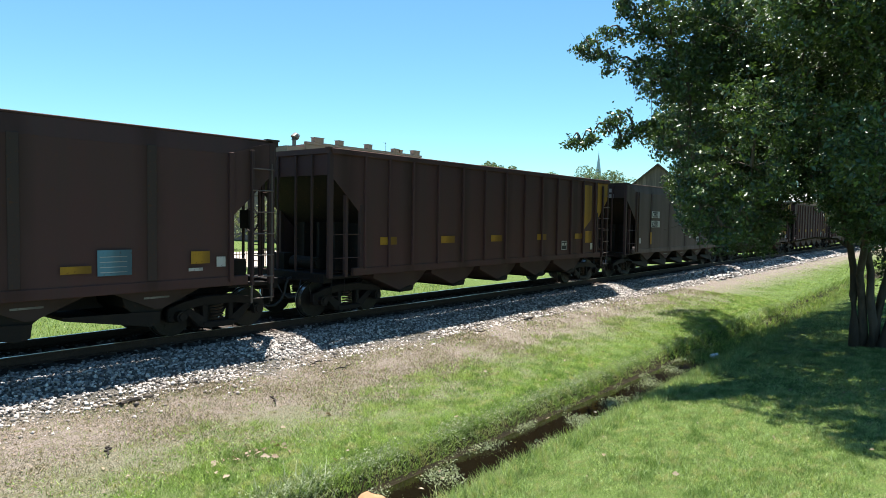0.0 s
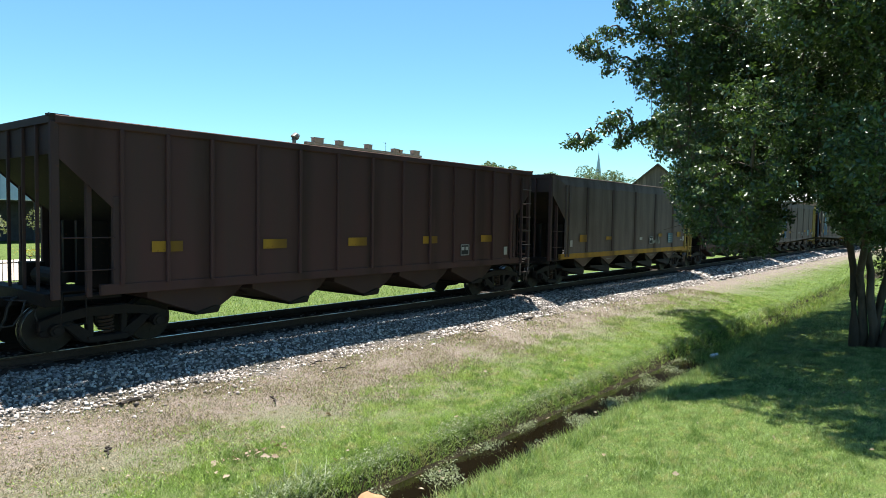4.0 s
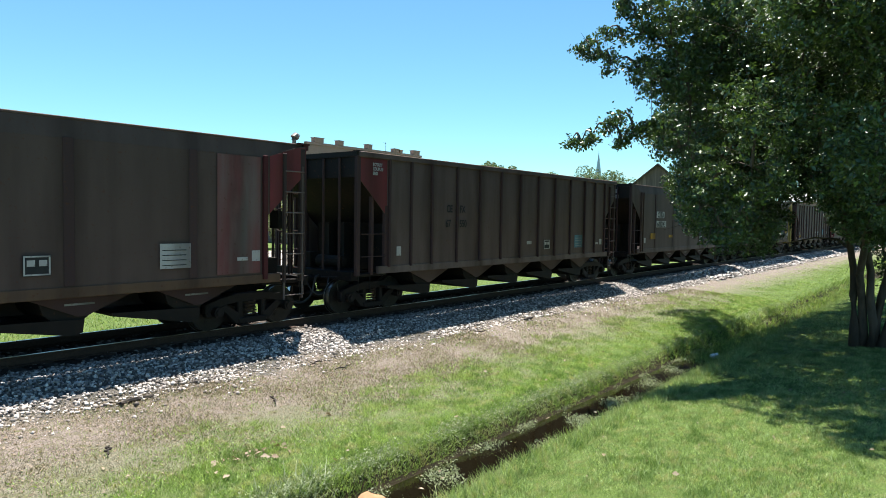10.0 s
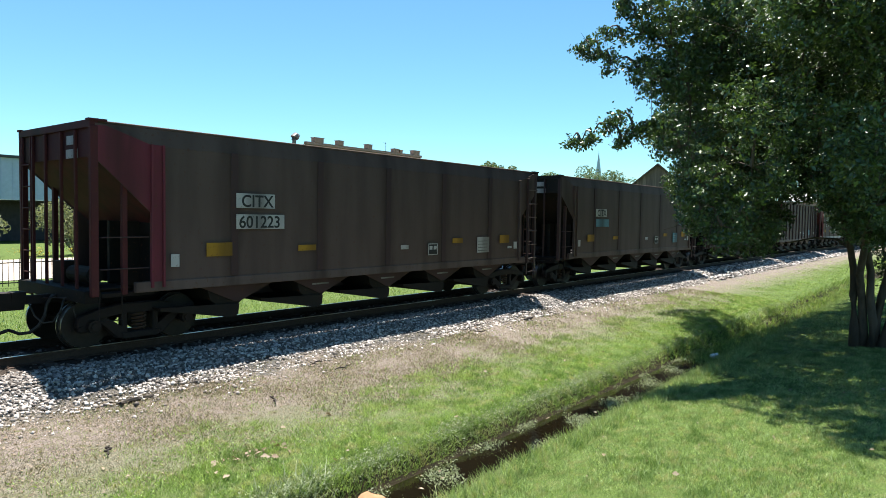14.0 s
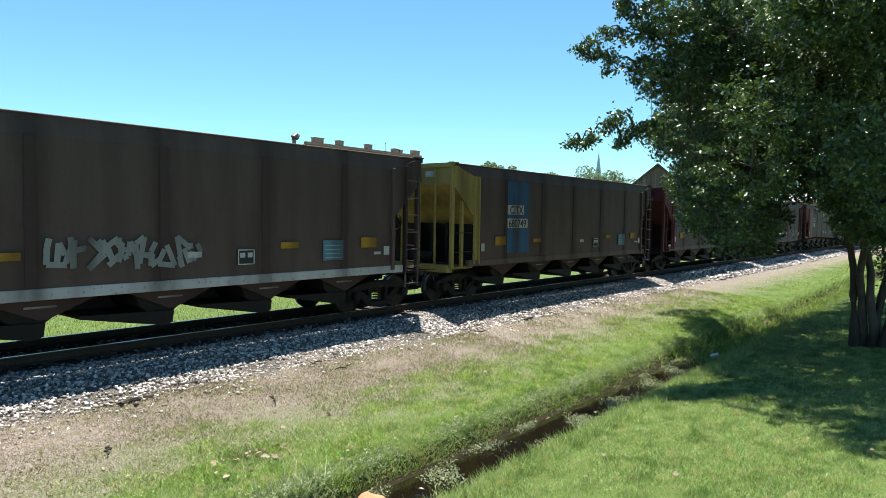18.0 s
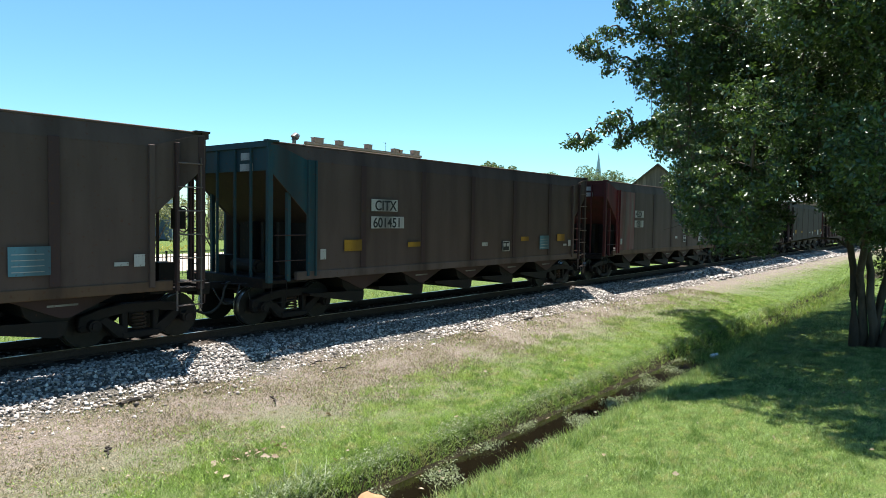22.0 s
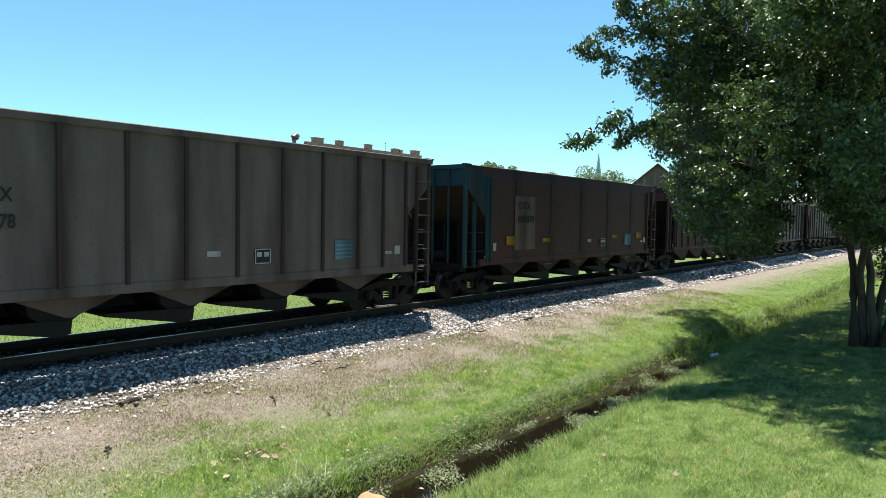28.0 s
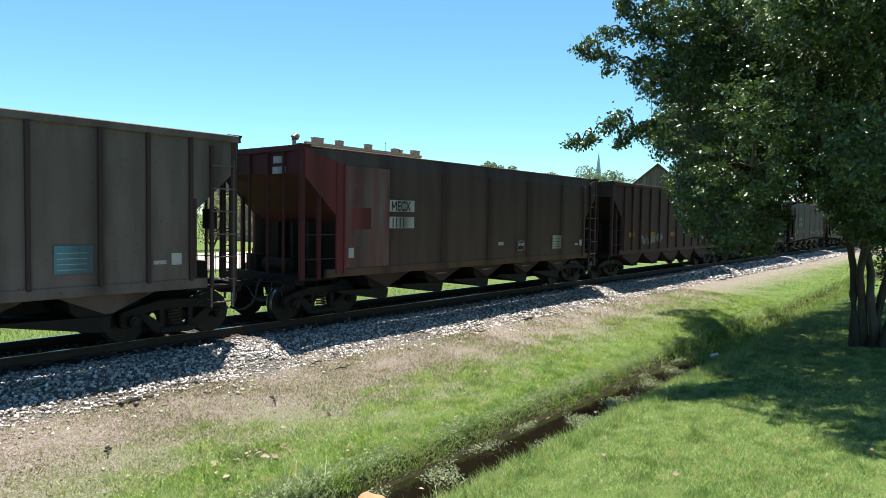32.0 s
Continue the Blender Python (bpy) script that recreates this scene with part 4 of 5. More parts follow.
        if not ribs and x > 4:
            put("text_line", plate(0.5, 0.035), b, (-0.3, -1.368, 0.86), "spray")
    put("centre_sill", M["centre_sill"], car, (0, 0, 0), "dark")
    # the floor's black holds the underside shade too
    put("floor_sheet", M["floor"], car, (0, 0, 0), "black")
    for x in TRUCKS:
        truck(car, x)
    if corner:
        put("corner_plate", M["boxcorner" if ribs else "corner"], car, (0, YN - 0.010, 0), corner)
    for i, (x, w, z, h, m) in enumerate(panels):
        put("paint_panel", plate(w, h), car, (x, YN - (0.095 if ribs and w < 0.2 else 0.010 if ribs else 0.032) - 0.003 * i, z), m)
    if tail == "gold":
        put("paint_panel", M["slantpanel"], car, (12.45, YN - 0.012, 0), "gold")
    if tail:
        put("corner_plate", M["boxtailcorner" if ribs else "tailcorner"], car, (0, YN - 0.011, 0), tail)
    for y, w, z, h, m in end_plates:
        ob = put("end_placard", plate(w, h), car, (-0.026, y, z), m)
        ob.rotation_euler = (0, 0, -math.pi / 2)
    for kind, x, z, *a in decals:
        y = YN - (0.026 if ribs else 0.048)
        if kind == "text":
            put("lettering", lettering(a[0], a[1]), car, (x, y - 0.004, z), a[2] if len(a) > 2 else "letter")
        elif kind == "plate":
            put("placard", plate(a[0], a[1]), car, (x, y, z), a[2])
        elif kind == "lined":
            p = put("placard", plate(a[0], a[1]), car, (x, y, z), a[2])
            rows = max(2, int(a[1] / 0.11))
            for i in range(rows):
                put("text_line", plate(round(a[0] * 0.78, 2), 0.014), p, (a[0] * 0.07, -0.0045, a[1] * (0.12 + 0.8 * i / rows)), "white" if a[2] != "white" else "letter")
        elif kind == "stencil":
            p = put("stencil_box", plate(0.42, 0.34), car, (x, y, z), "letter")
            for w, h, px, pz in ((0.40, 0.025, 0.01, 0.01), (0.40, 0.025, 0.01, 0.305), (0.025, 0.27, 0.01, 0.035), (0.025, 0.27, 0.385, 0.035), (0.12, 0.10, 0.06, 0.16), (0.12, 0.10, 0.24, 0.16)):
                put("stencil_mark", plate(w, h), p, (px, -0.0045, pz), "white")
        elif kind == "scrawl":
            put("graffiti", scrawl(a[0], a[1], a[2]), car, (x, y, z), "spray")
    return car


def scrawl(w, h, seed):
    """Loose sprayed letters with no meaning: bent strokes."""
    rng = random.Random(seed)
    bm = bmesh.new()
    x = 0
    while x < w:
        pts = [(x + rng.uniform(-0.1, 0.25), 0, rng.uniform(0, h)) for _ in range(4)]
        for p, q in zip(pts, pts[1:]):
            d = (Vector(q) - Vector(p)).normalized().cross(Vector((0, 1, 0))) * 0.05
            vs = [bm.verts.new(Vector(v) + e) for v, e in ((p, d), (q, d), (q, -d), (p, -d))]
            bm.faces.new(vs)
        x += 0.16
    for v in bm.verts:
        v.co.y = rng.uniform(-0.0015, 0.0015)
    return finish(bm, "graffiti")


def marks(top, low, x=2.83, size=0.345):
    """Reporting letters and number on white patches."""
    return (("plate", x - 0.06, 2.60, 0.95, 0.30, "white"), ("text", x + (0.06 if top == "CITX" else 0), 2.628, top, size),
            ("plate", x - 0.06, 2.17, round(0.2 * len(low), 2) if len(low) > 4 else 0.95, 0.30, "white"), ("text", x, 2.198, low, size))


def split_marks(a, b, c, d, rib=3.885):
    """Letters and numbers on white patches at both sides of a rib."""
    out = ()
    for z, l, r in ((2.62, a, b), (2.18, c, d)):
        for x, t, w in ((rib - (0.52 if len(l) < 3 else 0.62), l, 0.45 if len(l) < 3 else 0.55), (rib + 0.12, r, 0.60)):
            out += (("plate", x, z, w, 0.27, "white"), ("text", x + 0.03, z + 0.03, t, 0.30))
    return out


def bars(x=2.88, m="paleblue", w=1.15):
    """Lettering too worn to read."""
    return (("plate", x, 2.64, round(w * 0.72, 2), 0.30, m), ("plate", x, 2.20, w, 0.30, m))


def small(ochre=True, stencil=8.9, blue=11.0, pale="paleblue", dz=0.0):
    """The usual small placards low on the side."""
    d = [("plate", 1.36, 1.46, 0.17, 0.24, "white"), ("stencil", stencil - 0.08, 1.42), ("lined", blue + 0.1, 1.43, 0.62, 0.47, pale), ("plate", 13.1, 1.5, 0.2, 0.22, "white"), ("plate", 12.75, 1.52, 0.25, 0.07, "white"), ("plate", 7.72, 1.62, 0.3, 0.11, "white")]
    if ochre:
        d += [("plate", 2.1, 1.63, 0.58, 0.27, "ochre"), ("plate", 4.36, 1.68, 0.5, 0.13, "ochre"), ("plate", 12.3, 1.70, 0.53, 0.25, "ochre"), ("plate", 9.9, 1.74, 0.48, 0.14, "ochre")]
    return tuple((k, x, z + dz, *a) for k, x, z, *a in d)


def row_of_ochre():
    return tuple(("plate", x, 1.75, 0.6, 0.2, "ochre") for x in (1.6, 4.0, 6.4, 9.1, 11.75)) + (("stencil", 10.75, 1.36), ("plate", 12.98, 1.32, 0.19, 0.25, "white"))


YELLOW_TAIL = ((12.60, 0.52, 1.59, 0.45, "ochre"),)
HEAD_MARKS = ((-0.55, 0.42, 3.66, 0.16, "white"), (-0.52, 0.48, 3.42, 0.16, "white"))


RIBBED = "ribbed olive-grey steel coal hopper with thin side posts"
OLIVE = "weathered olive-grey smooth coal hopper"
BROWN = "rusty dark brown ribbed steel coal hopper"
BLUEPANEL = ((2.79, 1.30, 1.36, 2.30, "blue"),)
WORN = (("text", 3.41, 2.62, "CE", 0.29), ("text", 4.02, 2.62, "FX", 0.29))
ROTARY = (("text", 0.46, 3.72, "ROTARY\nCOUPLER\nEND", 0.11, "white"),)


def red_head(w=1.52, coat="red"):
    return ((1.26, w, 1.22, 2.45, coat),)


SPECS = {
    -2: ("brown", "brown", BROWN, 13, {}),
    -1: ("brown", "dark", "sooty dark brown smooth coal hopper", 0, dict(decals=(("plate", 10.2, 1.42, 0.5, 0.13, "ochre"), ("lined", 10.8, 1.36, 0.6, 0.45, "paleblue"), ("plate", 12.55, 1.5, 0.4, 0.24, "ochre"), ("plate", 13.1, 1.42, 0.2, 0.2, "white"), ("plate", 12.5, 1.36, 0.3, 0.06, "white"), ("stencil", 8.6, 1.34), ("plate", 4.6, 1.5, 0.5, 0.13, "ochre")))),
    0: ("brown", "brown", BROWN, 13, dict(tail="gold", panels=YELLOW_TAIL, decals=row_of_ochre())),
    1: ("olive", "dark", OLIVE + " with a teal trailing end", 0, dict(trail="teal", end_plates=HEAD_MARKS, decals=marks("CEFX", "62593", 2.75) + small(False) + (("plate", 2.6, 1.4, 0.16, 0.55, "ochre"),))),
    2: ("brown", "brown", BROWN + " with one pale post", 13, dict(tail="gold", panels=YELLOW_TAIL + ((5.99, 0.12, 1.25, 2.6, "spray"),), decals=row_of_ochre(), post="grey")),
    3: ("brown", "brown", BROWN, 13, dict(tail="gold", panels=YELLOW_TAIL, decals=row_of_ochre())),
    4: ("brown", "dark", BROWN, 13, dict(decals=row_of_ochre())),
    5: ("grey", "dark", OLIVE + " with a yellow trailing end", 0, dict(trail="yellow", sill="ochre", decals=small() + (("scrawl", 9.2, 1.4, 0.7, 0.4, 3),))),
    6: ("brown", "brown", BROWN + " with yellow tail panels", 13, dict(tail="gold", panels=YELLOW_TAIL, decals=row_of_ochre() + (("text", 2.75, 2.5, "FL", 0.36), ("text", 3.75, 2.5, "CX", 0.36)))),
    7: ("drab", "navy", OLIVE + " with a blue end and panel", 0, dict(trail="yellow", panels=((2.1, 1.35, 1.35, 2.25, "blue"),), decals=bars(2.25) + small(), end_plates=HEAD_MARKS)),
    8: ("drab", "navy", OLIVE + " with a blue end and panel", 0, dict(trail="yellow", panels=BLUEPANEL, decals=bars() + small(), end_plates=HEAD_MARKS)),
    9: ("drab", "navy", OLIVE + " with a blue end and panel", 0, dict(trail="yellow", panels=BLUEPANEL, decals=bars() + small(False, dz=-0.12), sill="sill", end_plates=HEAD_MARKS)),
    10: ("olive", "dark", OLIVE + " with a red tail panel", 0, dict(trail="red", sill="sill", panels=((12.3, 1.02, 1.25, 2.42, "worn"),), decals=marks("MECX", "1188") + small(False, pale="white"), end_plates=HEAD_MARKS)),
    11: ("drab", "black", RIBBED + " and red corners", 13, dict(trail="dark", corner="red", decals=WORN + ROTARY + (("text", 3.38, 2.20, "67", 0.29), ("text", 4.02, 2.20, "550", 0.29)) + small(False, blue=10.95))),
    12: ("olive", "black", OLIVE + " with a black end", 0, dict(trail="red", decals=marks("CITX", "601243") + small(), end_plates=HEAD_MARKS)),
    13: ("olive", "navy", OLIVE + " with a blue end and panel", 0, dict(trail="yellow", panels=BLUEPANEL, decals=bars() + small(), sill="sill", end_plates=HEAD_MARKS)),
    14: ("drab", "dark", RIBBED, 13, dict(trail="red", decals=WORN + (("text", 3.38, 2.20, "67", 0.29), ("text", 4.02, 2.20, "352", 0.29)) + small(False, blue=10.95) + (("plate", 1.3, 1.3, 0.5, 0.24, "ochre"),))),
    15: ("olive", "red", OLIVE + " with a red leading end", 0, dict(trail="dark", decals=marks("CITX", "601223") + small(pale="white"), end_plates=HEAD_MARKS)),
    16: ("olive", "black", OLIVE, 0, dict(decals=marks("CITX", "601")[:2] + bars(2.8)[1:] + small(), end_plates=HEAD_MARKS)),
    17: ("dark", "dark", OLIVE, 0, dict(decals=small())),
    18: ("drab", "black", RIBBED + " and red corners", 13, dict(trail="red", corner="red", decals=WORN + ROTARY + (("text", 3.30, 2.20, "601", 0.29), ("text", 4.02, 2.20, "024", 0.29)) + small(False, blue=10.95))),
    19: ("olive", "red", OLIVE + " with a red end and graffiti", 0, dict(trail="dark", sill="white", panels=((1.02, 0.12, 1.3, 2.35, "white"),), decals=marks("CITX", "601407") + small() + (("scrawl", 5.3, 1.45, 2.6, 0.6, 8),), end_plates=HEAD_MARKS)),
    20: ("olive", "yellow", OLIVE + " with a yellow end and blue panel", 0, dict(trail="dark", panels=BLUEPANEL, decals=marks("CITX", "680749") + small(), end_plates=HEAD_MARKS[:1])),
    21: ("olive", "red", OLIVE + " with a maroon end", 0, dict(trail="dark", decals=marks("CITX", "601412") + small(), end_plates=HEAD_MARKS)),
    22: ("olive", "black", OLIVE, 0, dict(trail="red", decals=marks("CITX", "601183") + small(), end_plates=HEAD_MARKS)),
    23: ("olive", "red", OLIVE + " with a red end and panel", 0, dict(trail="dark", sill="sill", panels=red_head(1.52, "worn"), decals=marks("MECX", "1053") + small(False), end_plates=HEAD_MARKS)),
    24: ("olive", "petrol", OLIVE + " with a teal end", 0, dict(trail="dark", decals=marks("CITX", "601451", 3.05) + small(), end_plates=HEAD_MARKS)),
    25: ("olive", "red", OLIVE + " with a red end and panel", 0, dict(trail="dark", sill="sill", panels=red_head(1.50, "worn"), decals=marks("MECX", "1050") + small(False, pale="white"), end_plates=HEAD_MARKS)),
    26: ("olive", "red", OLIVE + " with a red end and panel", 0, dict(trail="dark", sill="sill", panels=red_head() + ((1.55, 0.8, 3.30, 0.10, "worn"),), decals=marks("MECX", "1157") + small(False), end_plates=HEAD_MARKS)),
    27: ("dark", "dark", OLIVE, 0, dict(trail="red", decals=small(pale="white") + (("text", 2.9, 2.66, "CITX", 0.32), ("text", 2.9, 2.22, "600", 0.32)), end_plates=HEAD_MARKS)),
    28: ("brown", "dark", BROWN + " with white number patches", 13, dict(trail="red", decals=marks("CE FX", "62 297", 1.6) + row_of_ochre())),
    29: ("olive", "red", OLIVE + " with a red end and graffiti", 0, dict(trail="dark", panels=red_head(1.2), decals=bars(2.9) + small() + (("scrawl", 1.6, 1.4, 2.0, 0.5, 12),))),
    30: ("grey", "black", RIBBED + " and red corners", 13, dict(trail="dark", corner="red", decals=ROTARY + (("text", 3.50, 2.62, "CI", 0.31), ("text", 4.02, 2.62, "TX", 0.31), ("text", 3.30, 2.20, "600", 0.31), ("text", 4.02, 2.20, "678", 0.31)) + small(False, blue=10.95))),
    31: ("brown", "petrol", "rusty brown smooth coal hopper with a teal end", 0, dict(trail="dark", panels=((2.6, 1.25, 1.45, 1.75, "grey"),), decals=(("text", 2.75, 2.78, "CITX", 0.34), ("text", 2.75, 2.34, "600079", 0.34)) + small())),
    32: ("brown", "brown", BROWN + " with red end placards", 13, dict(decals=split_marks("CI", "TX", "602", "028") + (("plate", 12.1, 1.75, 0.42, 0.5, "white"),), end_plates=((0.1, 0.5, 3.45, 0.4, "red"), (-0.75, 0.6, 3.45, 0.35, "pink")))),
    33: ("grey", "dark", RIBBED, 13, dict(trail="red", decals=split_marks("CI", "TX", "601", "288") + small(False, blue=10.95), end_plates=HEAD_MARKS)),
    34: ("grey", "black", RIBBED + " and red corners", 13, dict(corner="red", decals=split_marks("CI", "TX", "601", "296") + small(False, blue=10.95) + ROTARY + (("plate", 1.38, 1.78, 0.4, 0.2, "ochre"),), end_plates=HEAD_MARKS)),
    35: ("olive", "red", OLIVE + " with a red end and panel", 0, dict(trail="dark", sill="sill", panels=red_head(1.52, "worn") + ((1.5, 0.62, 2.15, 0.52, "red"),), decals=marks("MECX", "1111") + small(False, pale="white"), end_plates=HEAD_MARKS)),
    36: ("brown", "dark", BROWN + " with white graffiti", 13, dict(decals=(("scrawl", 3.0, 1.4, 2.4, 0.5, 21),) + row_of_ochre())),
}


def build_train():
    for n in range(-2, 44):
        base, end, label, ribs, rest = SPECS.get(n, ("olive", "dark", OLIVE, 0, dict(decals=bars() + small())))
        hopper(n, base, end, label, ribs, **rest)


build_train()


# ---- ballast, grass, weeds ----
def ground_grid(x, y):
    """Ground heights for arrays."""
    ys = np.array([q[0] for q in PROFILE], float)
    zs = np.array([q[1] for q in PROFILE], float)
    z = np.interp(y, ys, zs)
    return z


def in_sight(x, y, margin=1.2):
    """The wedge of the plan that the place in front of the standpoint takes up."""
    return (x > 0.30 * y - margin) & (x + 0.06 * y > 3.0 - margin)


def ballast_stones():
    rng = np.random.default_rng(5)
    xs, ys, rs = [], [], []
    for x0, x1, y0, y1, per, r in ((1, 16, 10.35, 12.2, 600, 0.026), (16, 34, 10.35, 12.2, 330, 0.031), (34, 75, 10.35, 12.2, 80, 0.06), (2, 30, 12.2, 14.1, 40, 0.03), (1, 24, 9.6, 10.5, 60, 0.026)):
        n = int((x1 - x0) * (y1 - y0) * per)
        xs.append(rng.uniform(x0, x1, n))
        ys.append(rng.uniform(y0, y1, n))
        rs.append(r * rng.uniform(0.55, 1.4, n))
    x, y, r = (np.concatenate(a) for a in (xs, ys, rs))
    edge = 10.72 + 0.22 * np.sin(x * 1.7) + 0.15 * np.sin(x * 4.1 + 1)
    keep = in_sight(x, y) & ((y > edge) | (rng.uniform(size=len(x)) < 0.3))
    x, y, r = x[keep], y[keep], r[keep]
    n = len(x)
    z = ground_grid(x, y) + r * rng.uniform(-0.1, 0.7, n)
    cube = np.array([(a, b, c) for a in (-1, 1) for b in (-1, 1) for c in (-1, 1)], float) * 0.75
    v = cube[None] * rng.uniform(0.5, 1.25, (n, 8, 3)) * np.stack([rng.uniform(0.8, 1.4, n), rng.uniform(0.7, 1.2, n), rng.uniform(0.55, 1.1, n)], 1)[:, None]
    a, t = rng.uniform(0, 6.28, n), rng.normal(0, 0.9, n)
    ca, sa, ct, st = np.cos(a), np.sin(a), np.cos(t), np.sin(t)
    vy, vz = v[..., 1] * ct[:, None] - v[..., 2] * st[:, None], v[..., 1] * st[:, None] + v[..., 2] * ct[:, None]
    vx = v[..., 0] * ca[:, None] - vy * sa[:, None]
    vy = v[..., 0] * sa[:, None] + vy * ca[:, None]
    v = np.stack([vx, vy, vz], 2) * r[:, None, None] + np.stack([x, y, z], 1)[:, None]
    quad = np.array(((0, 1, 3, 2), (4, 6, 7, 5), (0, 4, 5, 1), (2, 3, 7, 6), (0, 2, 6, 4), (1, 5, 7, 3)))
    f = (np.arange(n)[:, None, None] * 8 + quad[None]).reshape(-1, 4)
    tagged(new("ballast", array_mesh("ballast", v.reshape(-1, 3), f, "stone")), "loose grey crushed-stone railway ballast", "ballast", kind="stuff")


ballast_stones()


def blades(name, x, y, h, w, mat, label, cat, rng, lean=0.45):
    n = len(x)
    z = ground_grid(x, y) - 0.01
    a = rng.uniform(0, 6.28, n)
    tip = np.stack([x + rng.normal(0, lean, n) * h, y + rng.normal(0, lean, n) * h, z + h], 1)
    d = np.stack([np.cos(a) * w, np.sin(a) * w, np.zeros(n)], 1)
    base = np.stack([x, y, z], 1)
    v = np.stack([base - d, base + d, tip], 1).reshape(-1, 3)
    f = np.arange(3 * n).reshape(-1, 3)
    return tagged(new(name, array_mesh(name, v, f, mat)), label, cat, kind="stuff")


def scatter(rng, areas):
    xs, ys = [], []
    for x0, x1, y0, y1, per in areas:
        n = int((x1 - x0) * (y1 - y0) * per)
        xs.append(rng.uniform(x0, x1, n))
        ys.append(rng.uniform(y0, y1, n))
    x, y = np.concatenate(xs), np.concatenate(ys)
    k = in_sight(x, y)
    return x[k], y[k]


def patches(x, y, scale, seed):
    """Smooth uneven values in 0..1 over the plan."""
    return 0.5 + 0.25 * (np.sin(x * scale + seed) * np.cos(y * scale * 1.3 - seed) + np.sin((x + y) * scale * 0.6 + 2 * seed) * np.sin((x - 1.7 * y) * scale * 0.8))


def strip_edge(x):
    """Where the grass thins out towards the gravelly strip."""
    return 6.35 + 0.04 * np.clip(x - 8, 0, 17)


def grass():
    rng = np.random.default_rng(9)
    x, y = scatter(rng, ((4, 13, -2, 4.75, 4600), (13, 20, -3, 4.75, 1900), (20, 30, -4, 4.75, 600), (30, 60, -4, 4.75, 130)))
    blades("lawn_grass", x, y, rng.uniform(0.025, 0.065, len(x)) * (0.45 + 1.1 * patches(x, y, 5.1, 2)), 0.0032 + 0.00022 * x, "grass", "short bright green mown lawn grass", "grass", rng, 0.55)
    x, y = scatter(rng, ((2, 14, 5.9, 10.4, 4200), (14, 30, 5.9, 10.4, 1700), (30, 70, 5.9, 10.4, 220)))
    k = rng.uniform(size=len(x)) < np.clip(1.15 - (y - strip_edge(x)) / 2.3 + 1.1 * (patches(x, y, 1.3, 1) - 0.5) + 0.7 * (patches(x, y, 4.3, 6) - 0.5), 0.07, 1)
    x, y = x[k], y[k]
    blades("verge_grass", x, y, rng.uniform(0.02, 0.075, len(x)) * (0.35 + 1.3 * patches(x, y, 4.7, 3)), 0.0036 + 0.0002 * x, "verge", "patchy green grass between ditch and ballast", "grass", rng, 0.65)
    x, y = scatter(rng, ((2, 14, 7.2, 10.9, 1300), (14, 30, 7.4, 10.9, 380)))
    k = rng.uniform(size=len(x)) < np.clip((y - 7.0) / 2.0, 0.05, 1)
    x, y = x[k], y[k]
    blades("dry_grass", x, y, rng.uniform(0.02, 0.07, len(x)), 0.005 + 0.0002 * x, "drygrass", "dry straw-coloured grass beside the ballast", "grass", rng, 0.9)
    x, y = scatter(rng, ((4, 24, 16.6, 29.5, 110),))
    blades("far_grass", x, y, rng.uniform(0.05, 0.12, len(x)), np.full(len(x), 0.012), "grass", "green grass beyond the track", "grass", rng)
    x, y = scatter(rng, ((16.6, 24, 4.8, 6.2, 520), (24, 50, 4.8, 6.2, 160)))
    blades("ditch_grass", x, y, rng.uniform(0.08, 0.24, len(x)), 0.006 + 0.0003 * x, "verge", "rank grass filling the shaded ditch", "grass", rng, 0.45)
    x, y = scatter(rng, ((4.5, 5.5, 5.75, 6.45, 420),))
    blades("tussock", x, y, rng.uniform(0.08, 0.24, len(x)), np.full(len(x), 0.008), "weed", "arching broad-bladed tussock beside the sandstone lump", "grass", rng, 0.7)
    # long grass hanging over the near bank
    x, y = scatter(rng, ((4, 20, 4.2, 4.85, 1300), (20, 50, 4.45, 4.85, 250)))
    blades("bank_grass", x, y, rng.uniform(0.08, 0.2, len(x)), np.full(len(x), 0.006), "grass", "longer grass along the ditch edge", "grass", rng, 0.5)


grass()


def verge_specks():
    """Clover tufts, bark crumbs and pale chips that roughen the verge."""
    rng = np.random.default_rng(33)
    x, y = scatter(rng, ((2, 14, 6.5, 8.6, 240), (14, 30, 6.5, 8.4, 80)))
    k = rng.uniform(size=len(x)) < np.clip(1.6 * patches(x, y, 2.1, 7) - 0.45, 0, 1)
    x, y = x[k], y[k]
    v, f = leaf_cards(np.stack([x, y, ground_grid(x, y) + rng.uniform(0.01, 0.05, len(x))], 1), 0.036, rng, -0.4)
    tagged(new("clover", array_mesh("clover", v, f, "verge")), "low broad-leaved clover among the grass", "clover", kind="stuff")
    x, y = scatter(rng, ((2, 14, 7.2, 10.7, 260), (14, 30, 7.4, 10.7, 90), (4, 14, -1, 4.5, 3)))
    k = rng.uniform(size=len(x)) < np.where(y > 7, np.clip((y - 6.8) / 2.6, 0.1, 1), 1)
    x, y = x[k], y[k]
    v, f = flat_leaves(x, y, ground_grid(x, y) + 0.015, 0.032, rng)
    tagged(new("bark_crumbs", array_mesh("bark_crumbs", v, f, "litter")), "pale crumbs of bark and leaf on the gravelly strip", "debris", kind="stuff")


